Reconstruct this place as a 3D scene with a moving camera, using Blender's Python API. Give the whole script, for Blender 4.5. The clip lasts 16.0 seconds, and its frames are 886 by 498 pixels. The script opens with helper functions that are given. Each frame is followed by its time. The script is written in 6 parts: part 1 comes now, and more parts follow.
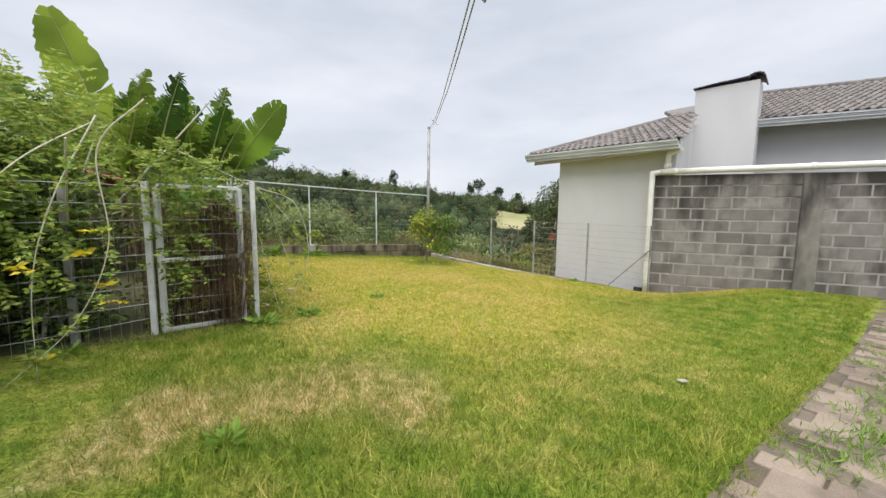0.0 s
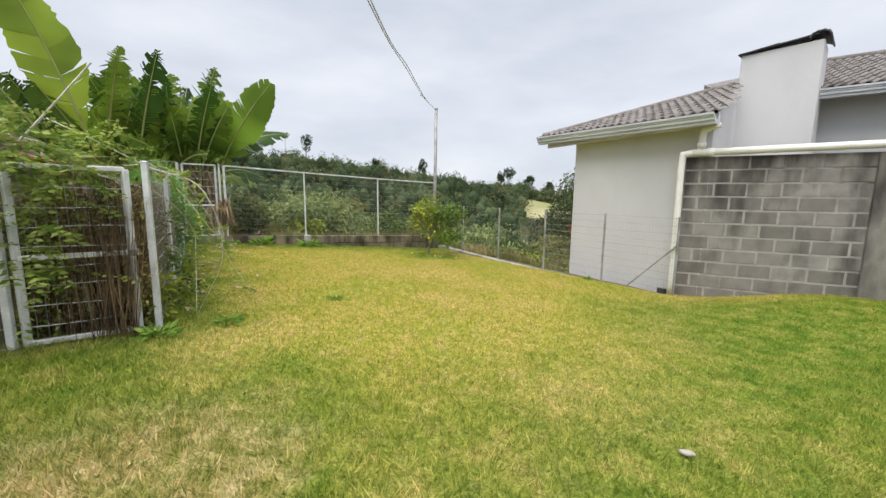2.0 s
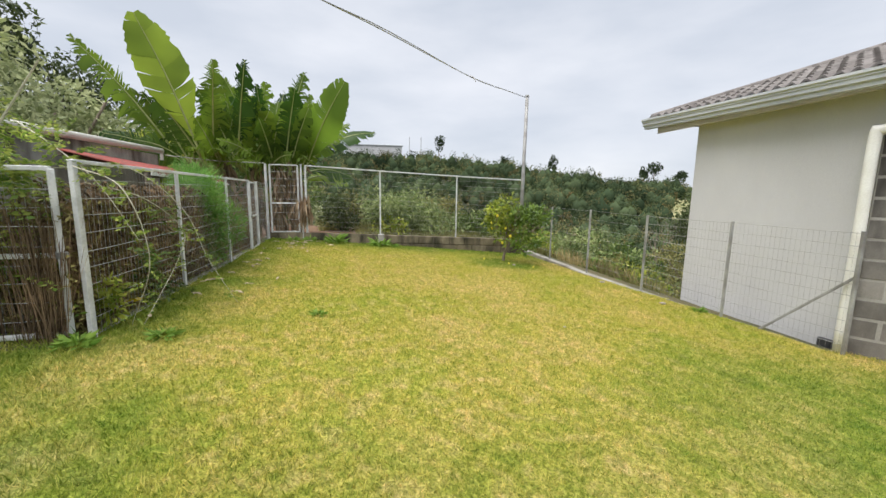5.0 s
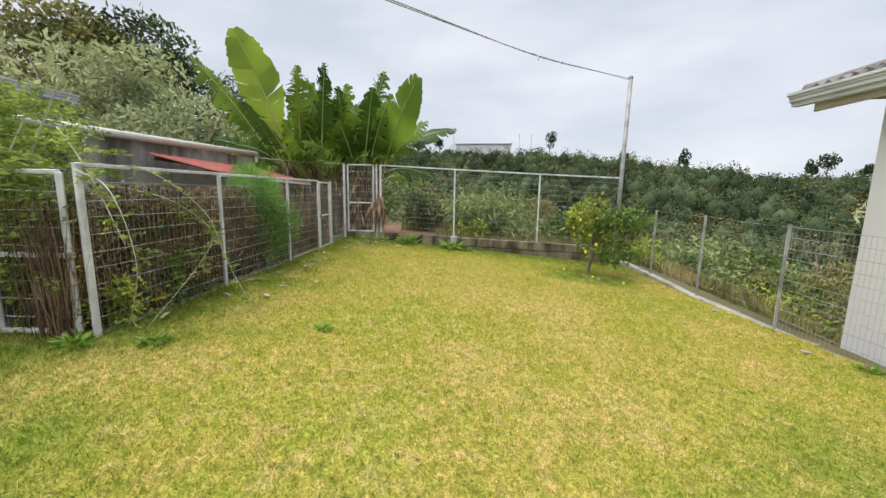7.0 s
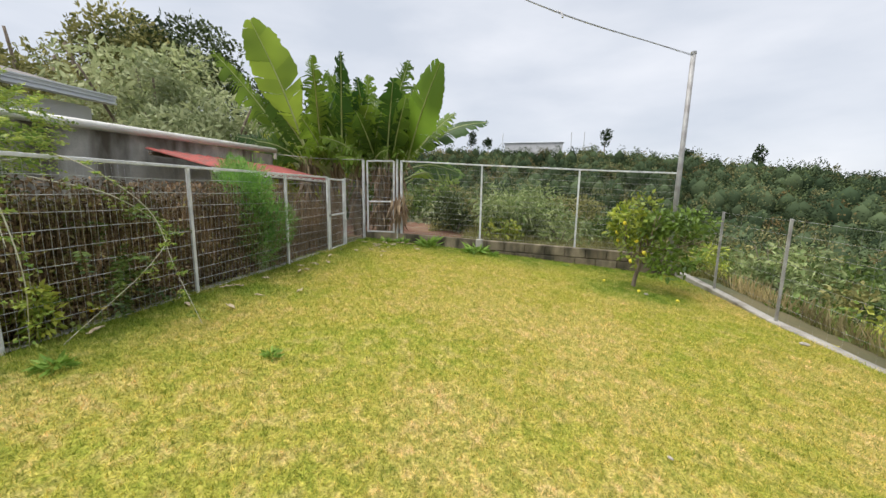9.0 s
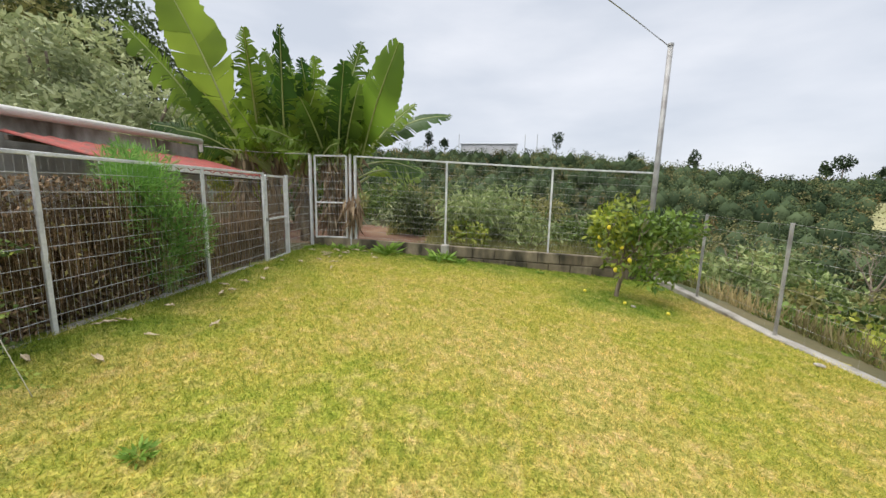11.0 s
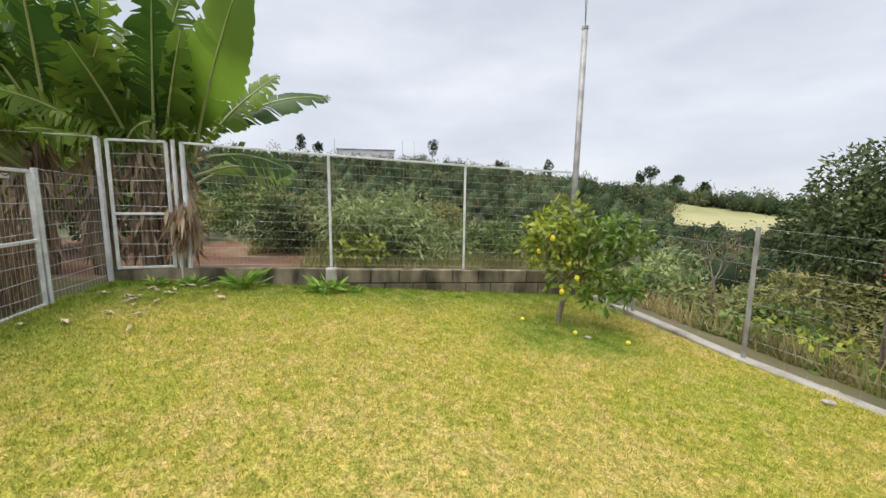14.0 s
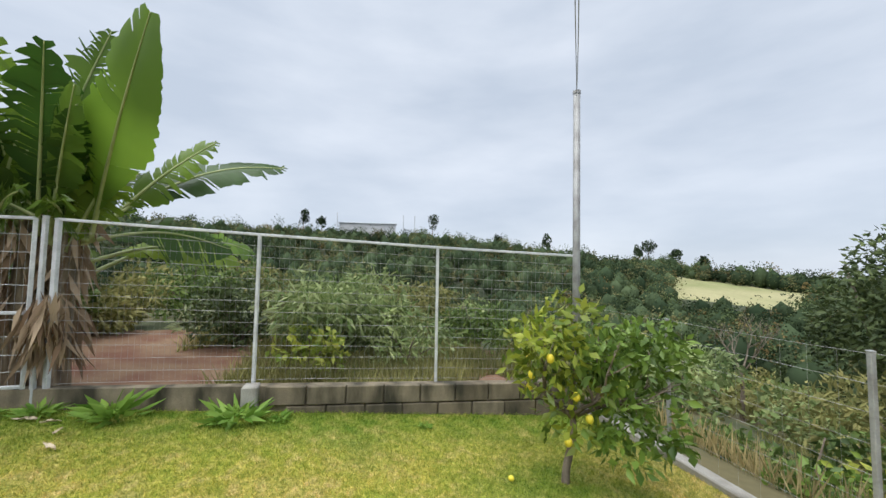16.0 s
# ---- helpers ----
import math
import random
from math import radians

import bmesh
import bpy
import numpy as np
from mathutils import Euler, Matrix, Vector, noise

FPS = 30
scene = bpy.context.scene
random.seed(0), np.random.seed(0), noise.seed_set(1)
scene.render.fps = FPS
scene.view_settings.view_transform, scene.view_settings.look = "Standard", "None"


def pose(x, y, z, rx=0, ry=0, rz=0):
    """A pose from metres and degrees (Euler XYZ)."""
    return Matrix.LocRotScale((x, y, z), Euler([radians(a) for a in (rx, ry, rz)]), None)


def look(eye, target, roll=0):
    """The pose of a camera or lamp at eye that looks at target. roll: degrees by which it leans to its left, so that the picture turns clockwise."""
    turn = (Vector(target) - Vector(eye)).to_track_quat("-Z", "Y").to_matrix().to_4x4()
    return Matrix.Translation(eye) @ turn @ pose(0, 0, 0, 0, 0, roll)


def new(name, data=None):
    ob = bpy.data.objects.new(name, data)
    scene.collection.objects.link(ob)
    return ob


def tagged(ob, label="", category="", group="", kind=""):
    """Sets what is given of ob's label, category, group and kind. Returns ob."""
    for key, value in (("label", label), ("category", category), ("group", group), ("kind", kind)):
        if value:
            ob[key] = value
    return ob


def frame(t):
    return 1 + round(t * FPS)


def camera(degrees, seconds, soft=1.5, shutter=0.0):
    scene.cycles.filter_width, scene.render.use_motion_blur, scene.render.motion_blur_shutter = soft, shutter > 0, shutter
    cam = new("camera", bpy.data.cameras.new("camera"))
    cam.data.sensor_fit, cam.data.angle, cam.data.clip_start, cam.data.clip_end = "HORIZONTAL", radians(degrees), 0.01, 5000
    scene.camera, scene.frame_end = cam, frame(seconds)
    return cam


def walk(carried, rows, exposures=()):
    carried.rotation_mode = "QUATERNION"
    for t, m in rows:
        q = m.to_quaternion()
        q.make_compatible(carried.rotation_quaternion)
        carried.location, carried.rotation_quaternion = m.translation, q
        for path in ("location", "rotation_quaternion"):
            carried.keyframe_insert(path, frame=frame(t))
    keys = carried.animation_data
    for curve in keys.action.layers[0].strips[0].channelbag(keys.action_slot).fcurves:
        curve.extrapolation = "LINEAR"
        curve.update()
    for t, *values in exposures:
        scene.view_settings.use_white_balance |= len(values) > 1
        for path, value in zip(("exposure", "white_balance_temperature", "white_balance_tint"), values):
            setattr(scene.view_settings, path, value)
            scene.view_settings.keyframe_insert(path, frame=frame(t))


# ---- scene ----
cam = camera(99.4, 16.0)
PATH = [
    (0, (0.979, 0.248, 1.773), (0.452, 2.165, 1.561), 0.6),
    (0.5, (1.173, 0.485, 1.772), (0.557, 2.376, 1.557), 0.5),
    (1, (1.221, 0.762, 1.75), (0.571, 2.639, 1.511), 0.5),
    (1.5, (1.287, 0.983, 1.752), (0.633, 2.854, 1.486), 0.7),
    (2, (1.406, 1.219, 1.759), (0.73, 3.081, 1.489), 0.7),
    (2.5, (1.506, 1.474, 1.767), (0.771, 3.314, 1.493), 0.8),
    (3, (1.609, 1.74, 1.797), (0.833, 3.561, 1.513), 0.8),
    (3.5, (1.793, 1.985, 1.813), (0.945, 3.772, 1.521), 0.8),
    (4, (1.891, 2.18, 1.804), (0.903, 3.896, 1.523), 0.9),
    (4.5, (2.035, 2.441, 1.805), (0.896, 4.059, 1.513), 0.9),
    (4.7, (2.042, 2.537, 1.799), (0.856, 4.121, 1.508), 0.9),
    (7, (2.067, 3.706, 1.847), (0.438, 4.825, 1.54), 1.0),
    (7.5, (1.999, 3.951, 1.844), (0.308, 4.974, 1.536), 1.3),
    (8, (1.852, 4.192, 1.812), (0.128, 5.157, 1.499), 1.1),
    (10.3, (1.272, 4.824, 1.799), (-0.499, 5.703, 1.495), 1.2),
    (10.5, (1.153, 4.848, 1.796), (-0.598, 5.766, 1.494), 1.3),
    (11, (0.849, 4.909, 1.796), (-0.795, 6.006, 1.492), 1.3),
    (11.5, (0.524, 4.947, 1.762), (-1.006, 6.199, 1.461), 1.1),
    (12, (0.218, 4.956, 1.782), (-1.211, 6.323, 1.482), 0.9),
    (12.5, (-0.055, 5.075, 1.803), (-1.396, 6.527, 1.494), 1.1),
    (13, (-0.271, 5.241, 1.783), (-1.53, 6.765, 1.476), 1.0),
    (13.5, (-0.473, 5.474, 1.748), (-1.691, 7.033, 1.459), 0.8),
    (14, (-0.602, 5.787, 1.757), (-1.832, 7.342, 1.494), 0.7),
    (14.5, (-0.707, 6.077, 1.797), (-1.964, 7.616, 1.573), 0.9),
    (15, (-0.865, 6.42, 1.853), (-2.128, 7.965, 1.716), 0.8),
    (15.5, (-0.965, 6.744, 1.936), (-2.218, 8.302, 1.919), 0.9),
    (16, (-1.058, 7.002, 1.969), (-2.303, 8.562, 2.089), 0.9),
]
walk(cam, [(t, look(eye, target, roll)) for t, eye, target, roll in PATH], [(0, 0.4, 6500, 10), (14, 0.4, 6500, 10), (16, 0.3, 6150, 8)])

# ---- world, sun, exposure ----
world = bpy.data.worlds.new("overcast_sky")
scene.world = world
world.use_nodes = True
wn, wl = world.node_tree.nodes, world.node_tree.links
wn.clear()
sky = wn.new("ShaderNodeTexSky")
sky.sky_type, sky.sun_disc = "NISHITA", False
sky.sun_elevation, sky.sun_rotation = radians(68), radians(188)
sky_gain = wn.new("ShaderNodeVectorMath")
sky_gain.operation = "SCALE"
sky_gain.inputs["Scale"].default_value = 0.09
wl.new(sky.outputs[0], sky_gain.inputs[0])
way = wn.new("ShaderNodeTexCoord")
stretch = wn.new("ShaderNodeMapping")
stretch.inputs["Scale"].default_value = (1.0, 1.0, 3.2)
wl.new(way.outputs["Generated"], stretch.inputs[0])
cloud = wn.new("ShaderNodeTexNoise")
cloud.inputs["Scale"].default_value, cloud.inputs["Detail"].default_value = 2.6, 5.0
wl.new(stretch.outputs[0], cloud.inputs["Vector"])
shades = wn.new("ShaderNodeValToRGB")
shades.color_ramp.elements[0].position, shades.color_ramp.elements[1].position = 0.32, 0.72
shades.color_ramp.elements[0].color = (0.52, 0.56, 0.63, 1)
shades.color_ramp.elements[1].color = (0.70, 0.72, 0.77, 1)
wl.new(cloud.outputs["Fac"], shades.inputs[0])
cover = wn.new("ShaderNodeMix")
cover.data_type = "RGBA"
cover.inputs[0].default_value = 0.9
wl.new(sky_gain.outputs[0], cover.inputs[6])
wl.new(shades.outputs[0], cover.inputs[7])
back = wn.new("ShaderNodeBackground")
wl.new(cover.outputs[2], back.inputs[0])
out = wn.new("ShaderNodeOutputWorld")
wl.new(back.outputs[0], out.inputs[0])

sun = new("sun", bpy.data.lights.new("sun", "SUN"))
sun.data.energy, sun.data.angle, sun.data.color = 3.4, radians(70), (1.0, 0.97, 0.93)
sun.matrix_world = look((0, 0, 0), (0.06, 0.40, -1.0))


# ---- materials ----
def material(name):
    m = bpy.data.materials.new(name)
    m.use_nodes = True
    return m, m.node_tree.nodes, m.node_tree.links, m.node_tree.nodes["Principled BSDF"]


def noise_ramp(nodes, links, scale, stops, detail=4.0, source="Object", squash=(1, 1, 1)):
    """A noise of the given scale through a colour ramp; stops are (position, colour)."""
    co = nodes.new("ShaderNodeTexCoord")
    vec = co.outputs["Object"]
    if source == "World":
        vec = nodes.new("ShaderNodeNewGeometry").outputs["Position"]
    mp = nodes.new("ShaderNodeMapping")
    mp.inputs["Scale"].default_value = squash
    links.new(vec, mp.inputs[0])
    tex = nodes.new("ShaderNodeTexNoise")
    tex.inputs["Scale"].default_value, tex.inputs["Detail"].default_value = scale, detail
    links.new(mp.outputs[0], tex.inputs["Vector"])
    ramp = nodes.new("ShaderNodeValToRGB")
    el = ramp.color_ramp.elements
    while len(el) < len(stops):
        el.new(0.5)
    for e, (p, c) in zip(el, stops):
        e.position, e.color = p, (*c, 1)
    links.new(tex.outputs["Fac"], ramp.inputs[0])
    return ramp.outputs[0], tex.outputs["Fac"]


def blend(nodes, links, mode, fac, a, b):
    mx = nodes.new("ShaderNodeMix")
    mx.data_type, mx.blend_type = "RGBA", mode
    for sock, v in ((mx.inputs[0], fac), (mx.inputs[6], a), (mx.inputs[7], b)):
        if isinstance(v, (int, float)):
            sock.default_value = v
        elif isinstance(v, tuple):
            sock.default_value = (*v, 1)
        else:
            links.new(v, sock)
    return mx.outputs[2]


def bump(nodes, links, bsdf, height, strength, distance=0.01):
    b = nodes.new("ShaderNodeBump")
    b.inputs["Strength"].default_value, b.inputs["Distance"].default_value = strength, distance
    links.new(height, b.inputs["Height"])
    links.new(b.outputs[0], bsdf.inputs["Normal"])


def random_value(nodes, links, island=False):
    if island:
        return nodes.new("ShaderNodeNewGeometry").outputs["Random Per Island"]
    return nodes.new("ShaderNodeObjectInfo").outputs["Random"]


def plain(name, a, b, scale=8.0, rough=0.7, metal=0.0, grit=0.15, fine=90.0, squash=(1, 1, 1)):
    """A surface of two tones with a coarse variation and fine relief."""
    m, n, l, bsdf = material(name)
    col, _ = noise_ramp(n, l, scale, [(0.35, a), (0.65, b)], squash=squash)
    spk, h = noise_ramp(n, l, fine, [(0.3, (0.82, 0.82, 0.82)), (0.7, (1.1, 1.1, 1.1))])
    l.new(blend(n, l, "MULTIPLY", 0.6, col, spk), bsdf.inputs["Base Color"])
    bsdf.inputs["Roughness"].default_value, bsdf.inputs["Metallic"].default_value = rough, metal
    bump(n, l, bsdf, h, grit)
    return m


def foliage(name, dark, light, rough=0.55, shine=0.25, through_light=0.3, clump=0.0, whole=False):
    """Leaves: each one has its own tone, some light goes through; whole: one tone an object, strips differ a little."""
    m, n, l, bsdf = material(name)
    ramp = n.new("ShaderNodeValToRGB")
    ramp.color_ramp.elements[0].color, ramp.color_ramp.elements[1].color = (*dark, 1), (*light, 1)
    l.new(random_value(n, l, not whole), ramp.inputs[0])
    col = ramp.outputs[0]
    if whole:
        strip = n.new("ShaderNodeValToRGB")
        strip.color_ramp.elements[0].color, strip.color_ramp.elements[1].color = (0.72, 0.76, 0.7, 1), (1.2, 1.16, 1.1, 1)
        l.new(random_value(n, l, True), strip.inputs[0])
        col = blend(n, l, "MULTIPLY", 1.0, col, strip.outputs[0])
    if clump:
        big, _ = noise_ramp(n, l, clump, [(0.35, (0.6, 0.62, 0.6)), (0.65, (1.35, 1.3, 1.2))], 2.0, "World")
        col = blend(n, l, "MULTIPLY", 1.0, col, big)
    l.new(col, bsdf.inputs["Base Color"])
    bsdf.inputs["Roughness"].default_value = rough
    bsdf.inputs["Specular IOR Level"].default_value = shine
    tr = n.new("ShaderNodeBsdfTranslucent")
    l.new(col, tr.inputs[0])
    mix = n.new("ShaderNodeMixShader")
    mix.inputs[0].default_value = through_light
    l.new(bsdf.outputs[0], mix.inputs[1])
    l.new(tr.outputs[0], mix.inputs[2])
    l.new(mix.outputs[0], n["Material Output"].inputs[0])
    return m


def plan_value(nodes, links, way, a, b, shift=0.0, wobble=None):
    """0 to 1 as the plan distance along way goes from a to b, its edge broken by a noise."""
    dot = nodes.new("ShaderNodeVectorMath")
    dot.operation = "DOT_PRODUCT"
    dot.inputs[1].default_value = (way[0], way[1], 0.0)
    links.new(nodes.new("ShaderNodeNewGeometry").outputs["Position"], dot.inputs[0])
    value = dot.outputs["Value"]
    if wobble is not None:
        mad = nodes.new("ShaderNodeMath")
        mad.operation = "MULTIPLY_ADD"
        mad.inputs[1].default_value = 2.2
        links.new(wobble, mad.inputs[0])
        links.new(value, mad.inputs[2])
        value = mad.outputs[0]
        shift += 1.1
    span = nodes.new("ShaderNodeMapRange")
    span.interpolation_type = "SMOOTHSTEP"
    for k, v in ((1, a + shift), (2, b + shift), (3, 0.0), (4, 1.0)):
        span.inputs[k].default_value = v
    links.new(value, span.inputs[0])
    return span.outputs[0]


def round_patch(nodes, links, x, y, inner, outer, wobble):
    """1 inside a ragged round patch of the plan, 0 outside."""
    far = nodes.new("ShaderNodeVectorMath")
    far.operation = "DISTANCE"
    far.inputs[1].default_value = (x, y, 0.73)
    links.new(nodes.new("ShaderNodeNewGeometry").outputs["Position"], far.inputs[0])
    mad = nodes.new("ShaderNodeMath")
    mad.operation = "MULTIPLY_ADD"
    mad.inputs[1].default_value = 1.6
    links.new(wobble, mad.inputs[0])
    links.new(far.outputs["Value"], mad.inputs[2])
    span = nodes.new("ShaderNodeMapRange")
    span.interpolation_type = "SMOOTHSTEP"
    for k, v in ((1, inner + 0.8), (2, outer + 0.8), (3, 1.0), (4, 0.0)):
        span.inputs[k].default_value = v
    links.new(mad.outputs[0], span.inputs[0])
    return span.outputs[0]


def lawn_material(name, blades):
    """Straw-dry tufts in yellow-green turf, lusher by the fences and the paving."""
    m, n, l, bsdf = material(name)
    big, wob = noise_ramp(n, l, 0.9, [(0.34, (0.36, 0.41, 0.06)), (0.5, (0.46, 0.425, 0.09)), (0.64, (0.58, 0.48, 0.17))], 5.0, "World")
    mid, _ = noise_ramp(n, l, 8.0, [(0.34, (0.32, 0.38, 0.05)), (0.5, (0.50, 0.46, 0.09)), (0.66, (0.68, 0.52, 0.24))], 6.0, "World")
    col = blend(n, l, "MIX", 0.45, big, mid)
    green, _ = noise_ramp(n, l, 5.0, [(0.34, (0.13, 0.235, 0.025)), (0.52, (0.235, 0.315, 0.045)), (0.72, (0.42, 0.40, 0.12))], 6.0, "World")
    # last patch: darker green below the lemon tree, painted as its shade
    for fac, most in ((plan_value(n, l, (-0.7902, 0.6129), 2.4, 0.3, 0.0, wob), 0.85), (plan_value(n, l, (0.6129, 0.7902), 2.6, 1.5, 0.0, wob), 0.85), (plan_value(n, l, (-0.7926, 0.6097), 7.9, 9.1, 0.0, wob), 0.95), (round_patch(n, l, 3.5, 6.2, 0.8, 2.6, wob), 0.9), (round_patch(n, l, -1.9, 9.75, 0.4, 1.2, wob), 0.9)):
        damp = n.new("ShaderNodeMath")
        damp.operation = "MULTIPLY"
        damp.inputs[1].default_value = most
        l.new(fac, damp.inputs[0])
        col = blend(n, l, "MIX", damp.outputs[0], col, green)
    straw, _ = noise_ramp(n, l, 9.0, [(0.36, (0.30, 0.30, 0.08)), (0.52, (0.50, 0.43, 0.18)), (0.66, (0.66, 0.56, 0.30))], 5.0, "World")
    for x, y, r0, r1 in ((-0.3, 1.95, 0.25, 0.75), (-0.75, 1.55, 0.15, 0.55), (0.25, 2.0, 0.05, 0.45)):
        col = blend(n, l, "MIX", round_patch(n, l, x, y, r0, r1, wob), col, straw)
    # tufts a hand wide, straw over green
    tuft, _ = noise_ramp(n, l, 24.0, [(0.34, (0.6, 0.7, 0.52)), (0.5, (0.95, 0.97, 0.9)), (0.64, (1.32, 1.22, 1.5))], 4.0, "World")
    col = blend(n, l, "MULTIPLY", 0.8, col, tuft)
    if blades:
        ramp = n.new("ShaderNodeValToRGB")
        el = ramp.color_ramp.elements
        el[0].color, el[1].color = (0.46, 0.6, 0.4, 1), (1.6, 1.4, 1.6, 1)
        l.new(random_value(n, l, True), ramp.inputs[0])
        col = blend(n, l, "MULTIPLY", 1.0, col, ramp.outputs[0])
    else:
        fine, h = noise_ramp(n, l, 70.0, [(0.3, (0.4, 0.42, 0.34)), (0.7, (1.15, 1.1, 1.05))], 6.0, "World")
        col = blend(n, l, "MULTIPLY", 1.0, col, fine)
        bump(n, l, bsdf, h, 0.8, 0.03)
    l.new(col, bsdf.inputs["Base Color"])
    bsdf.inputs["Roughness"].default_value = 0.8
    bsdf.inputs["Specular IOR Level"].default_value = 0.15
    if blades:
        tr = n.new("ShaderNodeBsdfTranslucent")
        l.new(col, tr.inputs[0])
        mix = n.new("ShaderNodeMixShader")
        mix.inputs[0].default_value = 0.35
        l.new(bsdf.outputs[0], mix.inputs[1])
        l.new(tr.outputs[0], mix.inputs[2])
        l.new(mix.outputs[0], n["Material Output"].inputs[0])
    return m


def masonry(name, a, b, grime, grime_scale=1.2, low=0.45, high=0.7, capped=None):
    """Concrete blocks: tone per block, pores, and dark mould in streaks; capped: the height from which a mould crust runs down."""
    m, n, l, bsdf = material(name)
    ramp = n.new("ShaderNodeValToRGB")
    ramp.color_ramp.elements[0].color, ramp.color_ramp.elements[1].color = (*a, 1), (*b, 1)
    l.new(random_value(n, l), ramp.inputs[0])
    patch, _ = noise_ramp(n, l, 5.0, [(0.3, (0.75, 0.75, 0.74)), (0.7, (1.15, 1.14, 1.12))], 6.0, "World")
    col = blend(n, l, "MULTIPLY", 0.8, ramp.outputs[0], patch)
    pores, h = noise_ramp(n, l, 140.0, [(0.3, (0.7, 0.7, 0.7)), (0.6, (1.08, 1.08, 1.08))], 3.0, "World")
    col = blend(n, l, "MULTIPLY", 0.7, col, pores)
    _, mould = noise_ramp(n, l, grime_scale, [(0, (0, 0, 0)), (1, (1, 1, 1))], 7.0, "World", (1.6, 1.6, 0.55))
    keep = n.new("ShaderNodeMapRange")
    keep.inputs[1].default_value, keep.inputs[2].default_value = low, high
    if capped:
        part_z = n.new("ShaderNodeSeparateXYZ")
        l.new(n.new("ShaderNodeNewGeometry").outputs["Position"], part_z.inputs[0])
        crust = n.new("ShaderNodeMapRange")
        for k, v in ((1, capped - 0.75), (2, capped), (3, 0.0), (4, 0.2)):
            crust.inputs[k].default_value = v
        l.new(part_z.outputs["Z"], crust.inputs[0])
        total = n.new("ShaderNodeMath")
        l.new(mould, total.inputs[0])
        l.new(crust.outputs[0], total.inputs[1])
        mould = total.outputs[0]
    l.new(mould, keep.inputs[0])
    col = blend(n, l, "MIX", keep.outputs[0], col, grime)
    l.new(col, bsdf.inputs["Base Color"])
    bsdf.inputs["Roughness"].default_value = 0.93
    bump(n, l, bsdf, h, 0.5, 0.006)
    return m


LAWN = lawn_material("lawn_turf", False)
BLADES = lawn_material("grass_blades", True)
SCRUB = plain("scrub_ground", (0.055, 0.07, 0.028), (0.14, 0.12, 0.055), 0.6, 0.95, 0, 0.6, 12.0)
RED_SOIL = plain("red_soil", (0.165, 0.07, 0.042), (0.25, 0.16, 0.095), 1.6, 0.95, 0, 0.6, 20.0)
WOOD_FLOOR = plain("forest_floor", (0.025, 0.035, 0.015), (0.05, 0.06, 0.025), 0.1, 0.95, 0, 0.5, 2.0)
FIELD = plain("pale_field", (0.24, 0.25, 0.10), (0.36, 0.33, 0.17), 0.05, 0.95, 0, 0.3, 1.0)
DIRT = plain("bare_dirt", (0.09, 0.072, 0.05), (0.19, 0.155, 0.115), 3.0, 0.95, 0, 0.5, 50.0)
STEEL = plain("galvanised_steel", (0.54, 0.55, 0.56), (0.74, 0.75, 0.76), 6.0, 0.5, 0.15, 0.08, 60.0)
OLD_STEEL = plain("weathered_steel", (0.26, 0.25, 0.24), (0.44, 0.44, 0.43), 5.0, 0.6, 0.4, 0.1, 60.0)
WIRE = plain("fence_wire", (0.42, 0.43, 0.43), (0.58, 0.59, 0.59), 4.0, 0.5, 0.4, 0.05)
WHITE_WALL = plain("painted_render", (0.565, 0.56, 0.57), (0.64, 0.635, 0.645), 0.9, 0.85, 0, 0.25, 130.0, (1, 1, 0.4))
GUTTER = plain("painted_gutter", (0.50, 0.52, 0.55), (0.60, 0.62, 0.65), 2.0, 0.45, 0.1, 0.05)
SOFFIT = plain("painted_soffit", (0.46, 0.43, 0.38), (0.54, 0.51, 0.45), 2.0, 0.7, 0, 0.1)
PVC = plain("white_pvc", (0.74, 0.72, 0.66), (0.84, 0.83, 0.79), 3.0, 0.4, 0, 0.04)
MORTAR = masonry("mortar", (0.34, 0.325, 0.30), (0.43, 0.41, 0.385), (0.07, 0.062, 0.055), 1.3, 0.52, 0.78, 2.47)
BLOCK = masonry("grey_block", (0.19, 0.175, 0.16), (0.30, 0.28, 0.26), (0.05, 0.045, 0.04), 1.7, 0.50, 0.72, 2.47)
STAINED = masonry("stained_concrete", (0.20, 0.185, 0.165), (0.25, 0.235, 0.21), (0.06, 0.055, 0.05), 2.2, 0.46, 0.7, 2.47)
MOSSY = masonry("mossy_block", (0.16, 0.125, 0.08), (0.27, 0.225, 0.155), (0.045, 0.04, 0.025), 2.4, 0.40, 0.64)
BOUNDARY = masonry("stained_render", (0.50, 0.48, 0.44), (0.52, 0.50, 0.46), (0.10, 0.085, 0.065), 1.6, 0.50, 0.74, 2.6)
CONCRETE = masonry("old_concrete", (0.36, 0.34, 0.30), (0.42, 0.40, 0.36), (0.14, 0.125, 0.10), 2.0, 0.5, 0.75)
PAVER = masonry("paving_stone", (0.20, 0.155, 0.12), (0.33, 0.265, 0.21), (0.075, 0.062, 0.05), 2.6, 0.50, 0.74)
TILE = masonry("roof_tile", (0.20, 0.18, 0.17), (0.27, 0.25, 0.24), (0.08, 0.07, 0.066), 3.0, 0.54, 0.85)
RED_SHEET = masonry("red_roof_sheet", (0.36, 0.085, 0.07), (0.36, 0.085, 0.07), (0.16, 0.09, 0.075), 6.0, 0.46, 0.72)
BLACK_SHEET = plain("dark_metal_sheet", (0.03, 0.03, 0.035), (0.08, 0.08, 0.085), 6.0, 0.5, 0.3, 0.1)
BARK = plain("bark", (0.13, 0.10, 0.075), (0.26, 0.21, 0.16), 18.0, 0.9, 0, 0.6, 60.0, (1, 1, 0.25))
